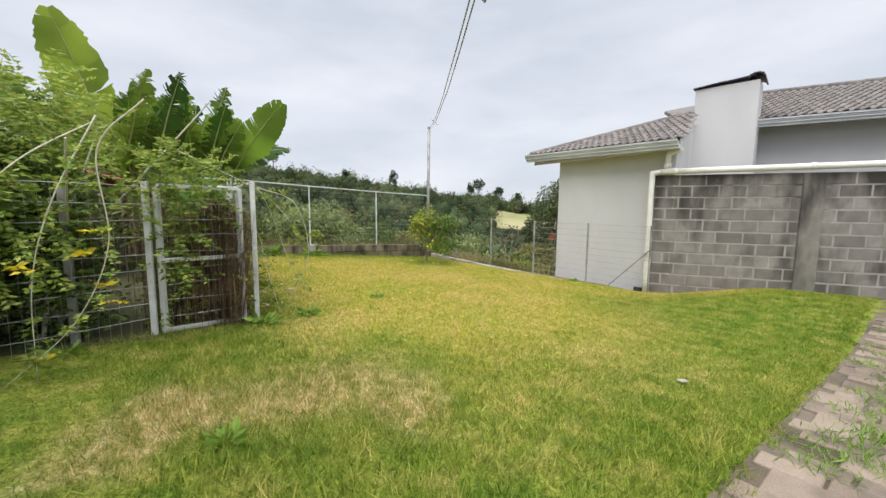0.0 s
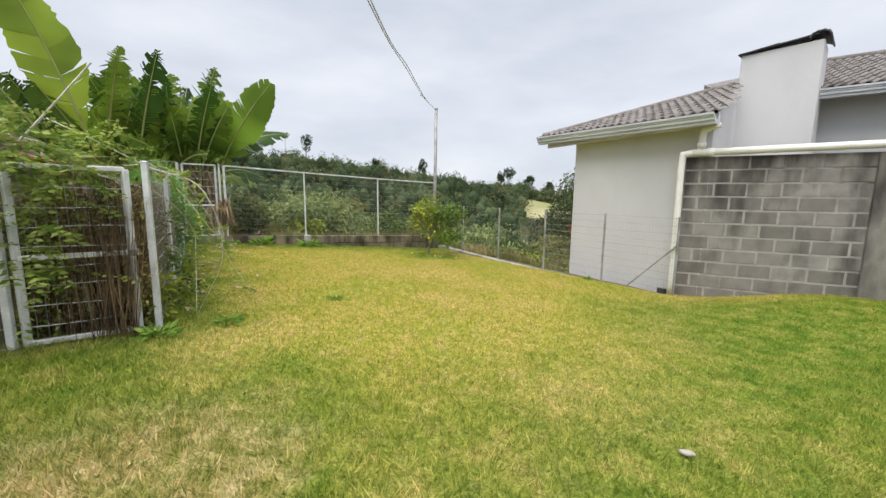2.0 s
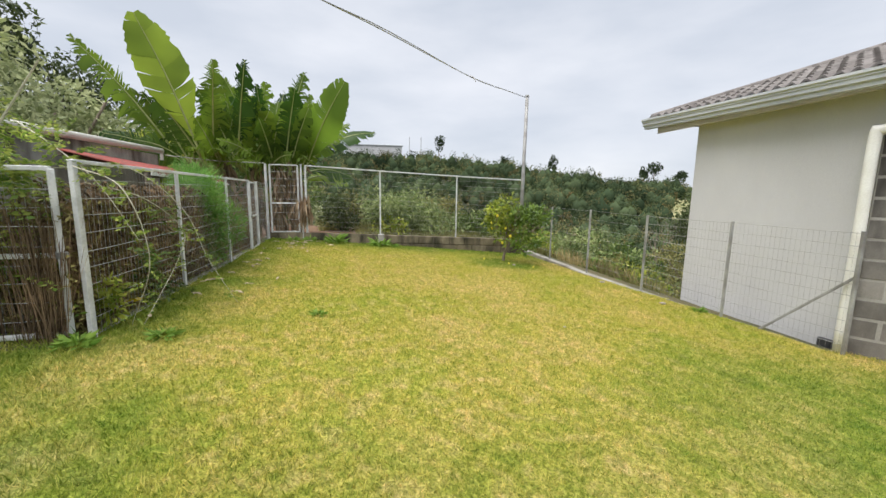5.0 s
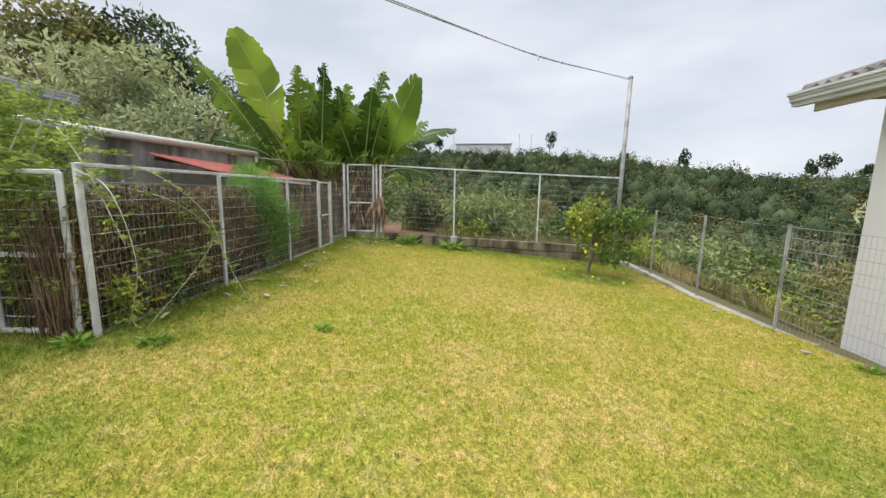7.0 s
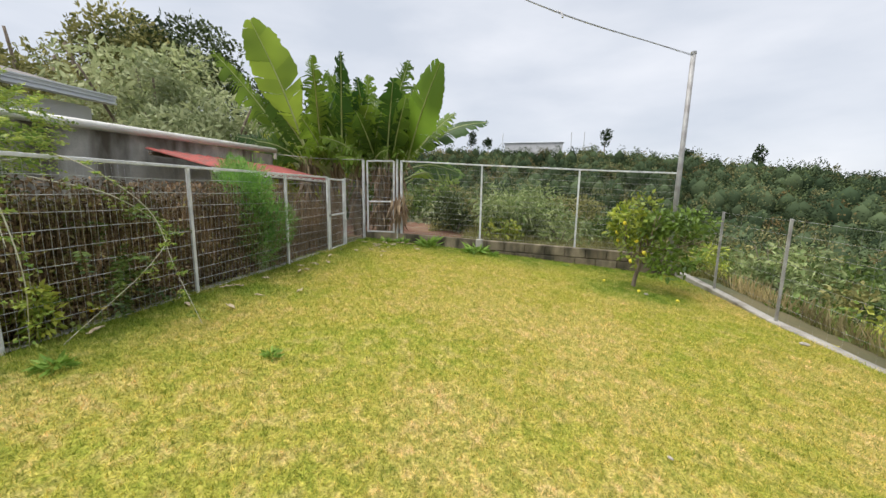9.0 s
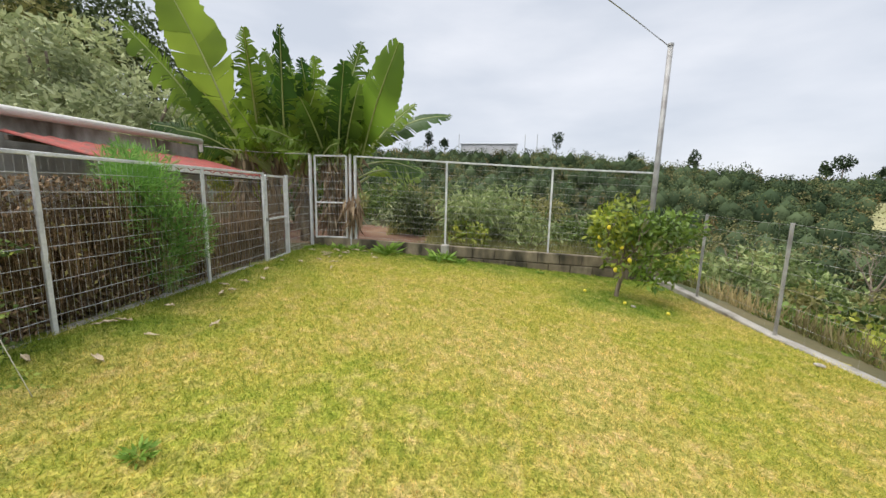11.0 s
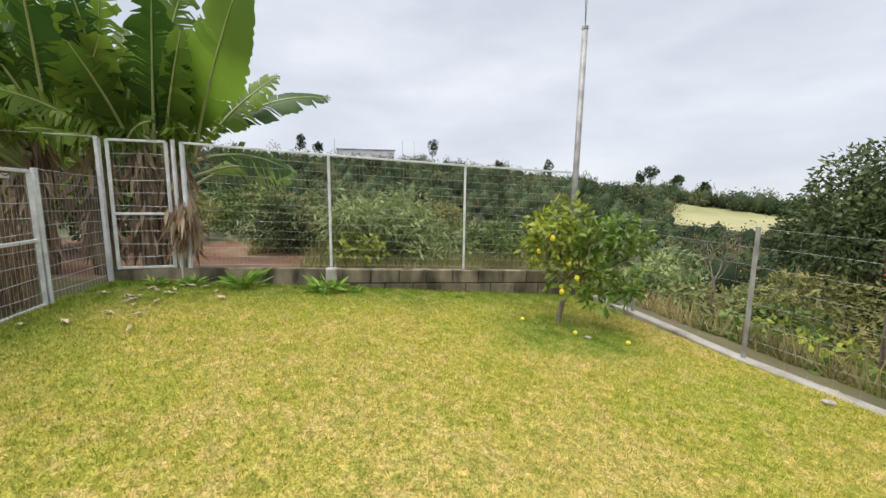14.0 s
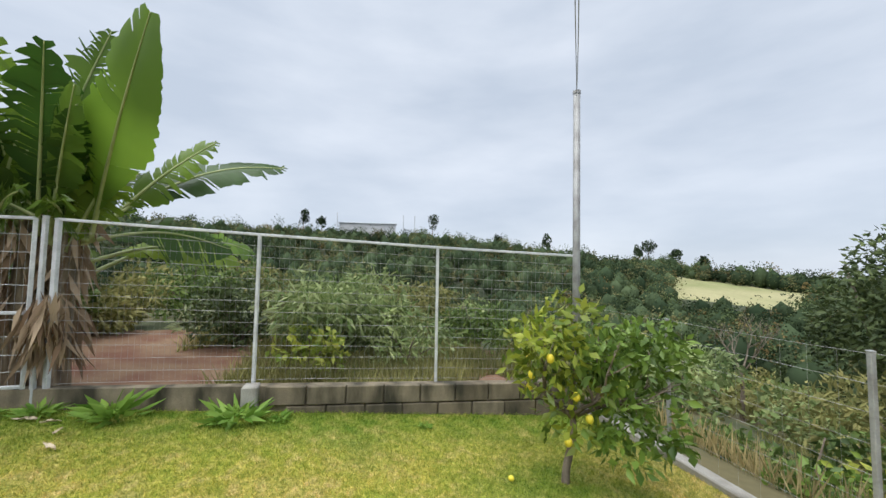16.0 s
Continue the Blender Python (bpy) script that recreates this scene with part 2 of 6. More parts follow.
STEM = plain("pale_stem", (0.42, 0.40, 0.30), (0.60, 0.57, 0.46), 8.0, 0.7, 0, 0.2)
STALK = foliage("dry_stalks", (0.06, 0.042, 0.03), (0.38, 0.27, 0.175), 0.85, 0.1, 0.1, 2.2)
DRY_WEED = foliage("dry_weed_leaf", (0.13, 0.12, 0.045), (0.40, 0.36, 0.15), 0.8, 0.1, 0.2, 2.2)
BANANA = foliage("banana_leaf", (0.03, 0.085, 0.014), (0.24, 0.37, 0.045), 0.38, 0.5, 0.45, 0.9, True)
# lighter copy of the banana leaf, with light shining through painted in
LIT_BANANA = foliage("lit_banana_leaf", (0.19, 0.33, 0.045), (0.30, 0.42, 0.055), 0.4, 0.45, 0.5, 0.9, True)
BANANA_RIB = plain("banana_rib", (0.30, 0.36, 0.12), (0.42, 0.46, 0.20), 6.0, 0.5, 0, 0.1)
BANANA_STEM = plain("banana_stem", (0.10, 0.075, 0.05), (0.30, 0.24, 0.15), 5.0, 0.8, 0, 0.4, 30.0, (4, 4, 0.4))
DEAD_LEAF = foliage("dead_leaf", (0.17, 0.11, 0.065), (0.46, 0.35, 0.235), 0.85, 0.1, 0.15)
YELLOW_LEAF = foliage("yellow_leaf", (0.62, 0.46, 0.03), (0.80, 0.66, 0.05), 0.5, 0.25, 0.3)
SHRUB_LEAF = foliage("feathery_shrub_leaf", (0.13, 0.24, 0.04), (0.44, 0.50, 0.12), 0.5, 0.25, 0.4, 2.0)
LIME_LEAF = foliage("lime_leaf", (0.18, 0.28, 0.04), (0.52, 0.54, 0.10), 0.5, 0.25, 0.35, 1.5)
# deep green of the darker bushes, also painted shade within the corner shrub
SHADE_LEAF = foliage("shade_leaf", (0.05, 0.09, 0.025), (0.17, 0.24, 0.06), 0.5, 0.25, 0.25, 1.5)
LEMON_LEAF = foliage("lemon_leaf", (0.12, 0.20, 0.03), (0.40, 0.44, 0.06), 0.4, 0.4, 0.35, 2.0)
CITRUS_LEAF = foliage("citrus_leaf", (0.08, 0.15, 0.025), (0.22, 0.33, 0.06), 0.4, 0.4, 0.3, 2.0)
SILVER_LEAF = foliage("silver_leaf", (0.12, 0.19, 0.055), (0.40, 0.46, 0.22), 0.6, 0.2, 0.3, 1.2)
PALE_LEAF = foliage("pale_leaf", (0.20, 0.25, 0.11), (0.50, 0.54, 0.32), 0.6, 0.2, 0.3, 0.5)
DARK_LEAF = foliage("dark_leaf", (0.045, 0.07, 0.028), (0.13, 0.17, 0.065), 0.5, 0.25, 0.2, 0.8)
OLIVE_LEAF = foliage("olive_leaf", (0.13, 0.145, 0.045), (0.36, 0.34, 0.14), 0.6, 0.15, 0.3, 0.7)
FERN_LEAF = foliage("feathery_leaf", (0.10, 0.25, 0.05), (0.28, 0.48, 0.13), 0.6, 0.2, 0.4, 1.5)
WEED_LEAF = foliage("weed_leaf", (0.12, 0.24, 0.03), (0.30, 0.44, 0.08), 0.5, 0.25, 0.3)
TAN_GRASS = foliage("tan_grass", (0.24, 0.20, 0.09), (0.48, 0.40, 0.22), 0.8, 0.1, 0.3, 0.8)
RED_LEAF = foliage("red_leaf", (0.35, 0.04, 0.02), (0.55, 0.10, 0.05), 0.5, 0.2, 0.3)
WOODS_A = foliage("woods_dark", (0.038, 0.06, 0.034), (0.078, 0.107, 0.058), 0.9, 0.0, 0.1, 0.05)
WOODS_B = foliage("woods_green", (0.065, 0.095, 0.044), (0.13, 0.165, 0.075), 0.9, 0.0, 0.1, 0.05)
WOODS_C = foliage("woods_olive", (0.15, 0.15, 0.07), (0.25, 0.24, 0.12), 0.9, 0.0, 0.1, 0.05)
WOODS_D = foliage("woods_rusty", (0.14, 0.11, 0.05), (0.23, 0.18, 0.085), 0.9, 0.0, 0.1, 0.05)
LEMON = plain("lemon_skin", (0.75, 0.60, 0.04), (0.85, 0.72, 0.06), 9.0, 0.45, 0, 0.2)
STRAW = plain("dry_leaf_litter", (0.40, 0.31, 0.20), (0.60, 0.50, 0.36), 14.0, 0.85, 0, 0.3)
PALE = plain("pale_scrap", (0.26, 0.23, 0.19), (0.44, 0.40, 0.35), 30.0, 0.7, 0, 0.2)
CABLE = plain("cable_grey", (0.28, 0.28, 0.29), (0.42, 0.42, 0.43), 3.0, 0.6, 0, 0.05)


# ---- building helpers ----
U, N = (-0.7902, 0.6129), (0.6129, 0.7902)


def at(s, d):
    """Plan place from metres along the side fence and across the lawn."""
    return s * U[0] + d * N[0], s * U[1] + d * N[1]


def sd(x, y):
    return x * U[0] + y * U[1], x * N[0] + y * N[1]


def lawn_z(x, y):
    s, d = sd(x, y)
    drop = d - 1.47
    k = 0.5 * (drop + math.sqrt(drop * drop + 0.35))
    k -= 4.0 * step01(2.9, 1.0, s) * step01(6.0, 9.8, d)
    return 0.745 - 0.083 * k + 0.014 * noise.noise((x * 0.9, y * 0.9, 3.0))


def link(name, mesh, mat, parent=None, label=""):
    ob = new(name, mesh)
    if mat is not None and not mesh.materials:
        mesh.materials.append(mat)
    if parent is not None:
        ob.parent = parent
    if label:
        ob["label"] = label
    return ob


def part(name, bm, mat, parent=None, label="", smooth=False):
    mesh = bpy.data.meshes.new(name)
    bm.normal_update()
    bm.to_mesh(mesh)
    bm.free()
    if smooth:
        mesh.polygons.foreach_set("use_smooth", [True] * len(mesh.polygons))
    return link(name, mesh, mat, parent, label)


def thing(name, label, category, group="", kind="", place=(0, 0, 0)):
    ob = new(name)
    ob.location = place
    ob.empty_display_size = 0.1
    return tagged(ob, label, category, group, kind)


def box(bm, c, size, m=None, bevel=0.0):
    """A box of the given size at c, chamfered, turned by m."""
    base = Matrix.Translation(c) @ (m or Matrix.Identity(4)) @ Matrix.Diagonal((*size, 1))
    made = bmesh.ops.create_cube(bm, size=1, matrix=base)["verts"]
    if bevel:
        edges = list({e for v in made for e in v.link_edges})
        bmesh.ops.bevel(bm, geom=edges, offset=bevel, segments=1, affect="EDGES")


def tube(bm, pts, radius, sides=8, cap=True):
    """A tube along points; radius is one number or one for each point."""
    pts = [Vector(p) for p in pts]
    rad = radius if isinstance(radius, (list, tuple)) else [radius] * len(pts)
    rings, ref = [], None
    for i, p in enumerate(pts):
        t = (pts[min(i + 1, len(pts) - 1)] - pts[max(i - 1, 0)]).normalized()
        if ref is None:
            ref = t.cross(Vector((0, 0, 1)) if abs(t.z) < 0.9 else Vector((1, 0, 0)))
        ref = (ref - t * ref.dot(t)).normalized()
        side = t.cross(ref)
        rings.append([bm.verts.new(p + rad[i] * (math.cos(2 * math.pi * k / sides) * ref + math.sin(2 * math.pi * k / sides) * side)) for k in range(sides)])
    for a, b in zip(rings, rings[1:]):
        for k in range(sides):
            bm.faces.new((a[k], a[(k + 1) % sides], b[(k + 1) % sides], b[k]))
    if cap:
        bm.faces.new(rings[0][::-1])
        bm.faces.new(rings[-1])


def bar(bm, a, b, w, h=None):
    """A square bar from a to b."""
    a, b = Vector(a), Vector(b)
    box(bm, (a + b) / 2, (w, h or w, (b - a).length), (b - a).to_track_quat("Z", "Y").to_matrix().to_4x4(), min(w, h or w) * 0.12)


def smooth_line(pts, steps=6):
    """A rounded line through points (Catmull-Rom)."""
    p = [Vector(q) for q in pts]
    p = [2 * p[0] - p[1], *p, 2 * p[-1] - p[-2]]
    res = []
    for i in range(1, len(p) - 2):
        for k in range(steps):
            t = k / steps
            res.append(0.5 * (2 * p[i] + (p[i + 1] - p[i - 1]) * t + (2 * p[i - 1] - 5 * p[i] + 4 * p[i + 1] - p[i + 2]) * t * t + (3 * p[i] - p[i - 1] - 3 * p[i + 1] + p[i + 2]) * t ** 3))
    return [*res, p[-2]]


def array_mesh(name, verts, faces, mat, parent=None, label="", smooth=False):
    """A mesh from arrays: verts (n, 3), faces (m, k)."""
    mesh = bpy.data.meshes.new(name)
    n, (m, k) = len(verts), faces.shape
    mesh.vertices.add(n)
    mesh.vertices.foreach_set("co", np.asarray(verts, dtype=np.float32).ravel())
    mesh.loops.add(m * k)
    mesh.loops.foreach_set("vertex_index", faces.astype(np.int32).ravel())
    mesh.polygons.add(m)
    mesh.polygons.foreach_set("loop_start", np.arange(0, m * k, k, dtype=np.int32))
    mesh.update(calc_edges=True)
    if smooth:
        mesh.polygons.foreach_set("use_smooth", [True] * m)
    return link(name, mesh, mat, parent, label)


def leaf_arrays(rng, centres, length, width, out=None, droop=0.0, spread=0.9):
    """Pointed leaves, two triangles folded along the rib, at the centres. out: the way each leaf points, roughly."""
    n = len(centres)
    ways = rng.normal(size=(n, 3)) * spread
    if out is not None:
        ways = ways + out
    ways[:, 2] -= droop
    ways /= np.linalg.norm(ways, axis=1)[:, None] + 1e-9
    side = np.cross(ways, rng.normal(size=(n, 3)))
    side /= np.linalg.norm(side, axis=1)[:, None] + 1e-9
    up = np.cross(side, ways)
    ln = (length * rng.uniform(0.65, 1.3, n))[:, None]
    wd = (width * rng.uniform(0.7, 1.25, n))[:, None]
    base, tip = centres, centres + ways * ln
    mid = centres + ways * ln * 0.45
    a, b = mid + side * wd / 2 + up * wd * 0.18, mid - side * wd / 2 + up * wd * 0.18
    verts = np.stack([base, a, tip, b], axis=1).reshape(-1, 3)
    q = np.arange(n)[:, None] * 4
    return verts, np.concatenate([q + np.array([[0, 1, 2]]), q + np.array([[0, 2, 3]])], axis=0)


def blob_points(rng, n, centre, radii, shell=0.55, lumps=7, lump=0.45):
    """Points of an uneven crown: several lumps round an ellipsoid, mostly near their skins. Gives points and outward ways."""
    dirs = rng.normal(size=(lumps, 3))
    dirs /= np.linalg.norm(dirs, axis=1)[:, None]
    mids = dirs * rng.uniform(0.35, 0.75, (lumps, 1))
    pick = rng.integers(0, lumps, n)
    w = rng.normal(size=(n, 3))
    w /= np.linalg.norm(w, axis=1)[:, None]
    r = lump * (shell + (1 - shell) * rng.uniform(0, 1, n) ** 0.5)[:, None] * rng.uniform(0.75, 1.2, (lumps, 1))[pick]
    return np.array(centre) + (mids[pick] + w * r) * np.array(radii), w


def crown(rng, name, n, centre, radii, length, width, mat, parent, label="", droop=0.3, lumps=7, lump=0.45):
    p, w = blob_points(rng, n, centre, radii, 0.5, lumps, lump)
    v, f = leaf_arrays(rng, p, length, width, w * 0.7, droop)
    return array_mesh(name, v, f, mat, parent, label)


# ---- ground: one sheet to the horizon ----
SKYLINE = ((-180, 3), (-110, 5), (-70, 4.2), (-60, 4.0), (-50, 4.1), (-42, 4.0), (-34, 3.2), (-23, 1.8), (-17, 1.0), (-10, 0.5), (-5, -0.1), (0, -0.8), (5, -1.4), (12, -1.6), (60, -1.2), (180, 1))


def ridge(az):
    for (a, e), (b, g) in zip(SKYLINE, SKYLINE[1:]):
        if a <= az <= b:
            return e + (g - e) * (az - a) / (b - a)
    return 1.0


def beyond(x, y):
    """How far a place lies past the low wall."""
    return -0.7926 * (x + 5.0) + 0.6097 * (y - 8.95)


def step01(a, b, v):
    t = min(1.0, max(0.0, (v - a) / (b - a)))
    return t * t * (3 - 2 * t)


def ground_z(x, y):
    s, d = sd(x, y)
    lot = lawn_z(x, y)
    w = beyond(x, y)
    r = math.hypot(x, y - 4)
    az = math.degrees(math.atan2(x, y - 4))
    right = step01(8.45, 9.6, d) * 0.75 + max(0.0, d - 9.2) * 0.17
    right *= step01(1.9, 3.4, s)
    far = max(0.0, w - 5.0) * 0.16 + 0.05 * step01(0.1, 0.6, w)
    z = lot - min(max(right, far), 7.0 + 0.02 * r)
    if d < 1.3:
        z += 0.08 * step01(1.2, -0.8, d) if r < 40 else 0
        z = max(z, 0.7)
    valley = step01(22, 60, r)
    top = 1.8 + 190 * math.tan(radians(ridge(az)))
    hill = -9 + (top + 9) * step01(70, 190, r) if r < 190 else top - (r - 190) * 0.05
    z = z * (1 - valley) + hill * valley + 0.6 * step01(14, 30, r) * noise.noise((x * 0.06, y * 0.06, 0))
    return z


def build_ground():
    bm = bmesh.new()
    radii = [0.0]
    while radii[-1] < 14:
        radii.append(radii[-1] + 0.17)
    while radii[-1] < 1500:
        radii.append(radii[-1] * 1.09)
    count = 180
    rings = []
    for r in radii[1:]:
        rings.append([bm.verts.new((r * math.sin(a), 5 + r * math.cos(a), ground_z(r * math.sin(a), 5 + r * math.cos(a)))) for a in (2 * math.pi * k / count for k in range(count))])
    mid = bm.verts.new((0, 5, ground_z(0, 5)))
    faces = [bm.faces.new((mid, rings[0][(k + 1) % count], rings[0][k])) for k in range(count)]
    for a, b in zip(rings, rings[1:]):
        faces += [bm.faces.new((a[k], a[(k + 1) % count], b[(k + 1) % count], b[k])) for k in range(count)]
    for f in faces:
        c = f.calc_center_median()
        s, d = sd(c.x, c.y)
        w, r = beyond(c.x, c.y), math.hypot(c.x, c.y - 4)
        az = math.degrees(math.atan2(c.x, c.y - 4))
        if r > 30:
            f.material_index = 4 if (-7.5 < az < 5 and 128 < r < 168) else 3
        elif 0 < w < 4.5 and d < 8.0 and s < 14:
            f.material_index = 2
        elif s < -0.2 and d > 1.0:
            f.material_index = 5
        elif w > 0 or (d > 8.28 - 0.0775 * (s - 4.05) and (s > 2.9 or d > 11)) or (d < 1.38 and s > 3.0):
            f.material_index = 1
    ob = part("ground", bm, LAWN, smooth=True)
    for m in (SCRUB, RED_SOIL, WOOD_FLOOR, FIELD, DIRT):
        ob.data.materials.append(m)
    tagged(ob, "yellowing lawn sloping to scrub, red soil and a wooded valley", "ground", kind="structure")


build_ground()


def build_grass():
    rng = np.random.default_rng(5)
    n = 760000
    s, d = rng.uniform(-0.45, 11.2, n), rng.uniform(-0.6, 10.4, n)
    x, y = s * U[0] + d * N[0], s * U[1] + d * N[1]
    w = -0.7926 * (x + 5.0) + 0.6097 * (y - 8.95)
    edge = -0.27 + 0.022 * d + 0.03 * np.sin(d * 9) + 0.03 * np.sin(d * 31)
    keep = (w < -0.12) & (s > edge) & ((d > 1.45) | (s < 2.95 + 0.3 * d)) & ((d < 8.2 - 0.0775 * (s - 4.05)) | ((s < 2.9) & (y < 8.5 - 0.1 * (x - 3))))
    x, y, s, d = x[keep], y[keep], s[keep], d[keep]
    n = len(x)
    z = np.array([lawn_z(a, b) for a, b in zip(x.tolist(), y.tolist())]) - 0.006
    near = np.clip((2.4 - np.hypot(x - 1.0, y - 1.5)) / 1.6, 0, 1) + 0.6 * np.clip((0.5 - s) / 0.5, 0, 1.2)
    rim = np.clip(1.9 - d, 0, 1) + np.clip(0.5 + (-0.7926 * (x + 5.0) + 0.6097 * (y - 8.95)), 0, 0.5)
    h = rng.uniform(0.016, 0.04, n) * (1 + 0.7 * near + 1.0 * rim)
    a = rng.uniform(0, 2 * np.pi, n)
    lean = rng.normal(size=(n, 2)) * 0.55
    wd = rng.uniform(0.0022, 0.0045, n)
    base = np.stack([x, y, z], 1)
    off = np.stack([np.cos(a) * wd, np.sin(a) * wd, 0 * a], 1)
    tip = base + np.stack([lean[:, 0] * h, lean[:, 1] * h, h], 1)
    verts = np.stack([base - off, base + off, tip], 1).reshape(-1, 3)
    ob = array_mesh("grass", verts, np.arange(3 * n).reshape(-1, 3), BLADES)
    tagged(ob, "short lawn grass, half green and half straw-dry", "grass", kind="stuff")


build_grass()


# ---- side fence with gates ----
FENCE_TOP = 1.985


def post(parent, x, y, z0, z1, w=0.05, name="post", mat=None, label=""):
    bm = bmesh.new()
    box(bm, (x, y, (z0 + z1) / 2), (w, w, z1 - z0), pose(0, 0, 0, 0, 0, 37.8), 0.004)
    box(bm, (x, y, z1 + 0.004), (w * 1.1, w * 1.1, 0.012), pose(0, 0, 0, 0, 0, 37.8), 0.003)
    return part(name, bm, mat or STEEL, parent, label)


def mesh_panel(parent, a, b, rows, step, wire=0.004, mat=None, label=""):
    """Welded wire between two plan places. a, b: (x, y, z of foot, z of top)."""
    bm = bmesh.new()
    run = math.hypot(b[0] - a[0], b[1] - a[1])
    cols = max(2, int(run / step))

    def spot(f, g, o=0.0):
        return Vector((a[0] + (b[0] - a[0]) * f, a[1] + (b[1] - a[1]) * f, (a[2] + (b[2] - a[2]) * f) * (1 - g) + (a[3] + (b[3] - a[3]) * f) * g))

    for i in range(rows + 1):
        g = i / rows
        sag = [spot(f / 4, g) + Vector((0, 0, 0.006 * math.sin(i * 2.1 + f))) for f in range(5)]
        tube(bm, sag, wire, 4, False)
    for j in range(cols + 1):
        f = j / cols
        tube(bm, [spot(f, 0), spot(f, 1)], wire * 0.42, 3, False)
    return part("wire_mesh", bm, mat or WIRE, parent, label)


def gate_leaf(parent, a, b, z0, z1, bar_at=0.5, w=0.04, rows=9):
    """A gate leaf as a part with its frame bars, cross bar and mesh."""
    bm = bmesh.new()
    bar(bm, (a[0], a[1], z0), (a[0], a[1], z1), w)
    leaf = part("gate_leaf", bm, STEEL, parent, "galvanised tube gate leaf filled with wire mesh")
    bm = bmesh.new()
    bar(bm, (b[0], b[1], z0), (b[0], b[1], z1), w)
    part("stile", bm, STEEL, leaf)
    zm = z0 + (z1 - z0) * bar_at
    for nm, z in (("top_rail", z1), ("cross_bar", zm), ("bottom_rail", z0 + 0.02)):
        bm = bmesh.new()
        bar(bm, (a[0], a[1], z), (b[0], b[1], z), w * 0.85)
        part(nm, bm, STEEL, leaf)
    mesh_panel(leaf, (a[0], a[1], z0, z1), (b[0], b[1], z0, z1), rows, 0.05, 0.003)
    bm = bmesh.new()
    box(bm, (a[0], a[1], zm), (0.07, 0.05, 0.05), pose(0, 0, 0, 0, 0, 30), 0.006)
    part("latch", bm, OLD_STEEL, leaf)
    return leaf


def build_side_fence():
    f = thing("side_fence", "galvanised welded-mesh fence with tube posts beside the lawn", "fence", place=(0, 0, 0))
    stops = [(-1.6, 3.1), (-2.794, 4.037), (-4.076, 5.019), (-5.044, 5.759)]
    for i, (x, y) in enumerate(stops):
        post(f, x, y, 0.6, FENCE_TOP, 0.04 if i == 0 else 0.031)
    post(f, -5.7, 6.2, 0.55, FENCE_TOP, 0.036)
    post(f, -6.5, 6.79, 0.55, 2.4, 0.045)
    for a, b in zip(stops, stops[1:]):
        mesh_panel(f, (*a, 0.73, FENCE_TOP), (*b, 0.72, FENCE_TOP), 10, 0.05, 0.0024)
        bm = bmesh.new()
        bar(bm, (*a, FENCE_TOP), (*b, FENCE_TOP), 0.028)
        part("top_rail", bm, STEEL, f)
    mesh_panel(f, (-5.7, 6.2, 0.69, FENCE_TOP), (-6.5, 6.79, 0.69, 1.97), 10, 0.05, 0.003)
    g = thing("garden_gate", "narrow galvanised gate with wire mesh, closed in the fence", "gate")
    gate_leaf(g, (-5.095, 5.795), (-5.645, 6.16), 0.71, 1.96, 0.5, 0.036)
    # corner gate that faces the paving
    h = thing("corner_gate", "galvanised tube gate overgrown by a climbing shrub", "gate")
    post(h, -2.02, 2.46, 0.6, 1.95, 0.042)
    gate_leaf(h, (-1.655, 2.995), (-1.985, 2.52), 0.745, 1.93, 0.5, 0.04)
    k = thing("front_fence", "old mesh fence buried in a leafy shrub", "fence")
    for x, y in ((-2.27, 2.08), (-2.4, 1.6)):
        post(k, x, y, 0.6, 1.9, 0.045, mat=OLD_STEEL)
    mesh_panel(k, (-2.03, 2.44, 0.75, 1.92), (-2.4, 1.6, 0.75, 1.92), 9, 0.06, 0.004, OLD_STEEL)
    # strip of concrete under the fence
    bm = bmesh.new()
    for a, b in zip(stops, stops[1:]):
        bar(bm, (a[0] - 0.03, a[1] - 0.04, 0.69), (b[0] - 0.03, b[1] - 0.04, 0.68), 0.1, 0.09)
    tagged(part("kerb_side", bm, CONCRETE), "low dirty concrete strip under the fence", "kerb", kind="structure")


build_side_fence()


# ---- far low wall with fence, banana-side gate, tall pole ----
def wall_at(k, off=0.0):
    """A place along the low wall, k metres from the banana gate post."""
    return -6.04 + 0.6097 * k - 0.7926 * off, 7.49 + 0.7926 * k + 0.6097 * off


def wall_top(k):
    return 0.86 - 0.041 * k


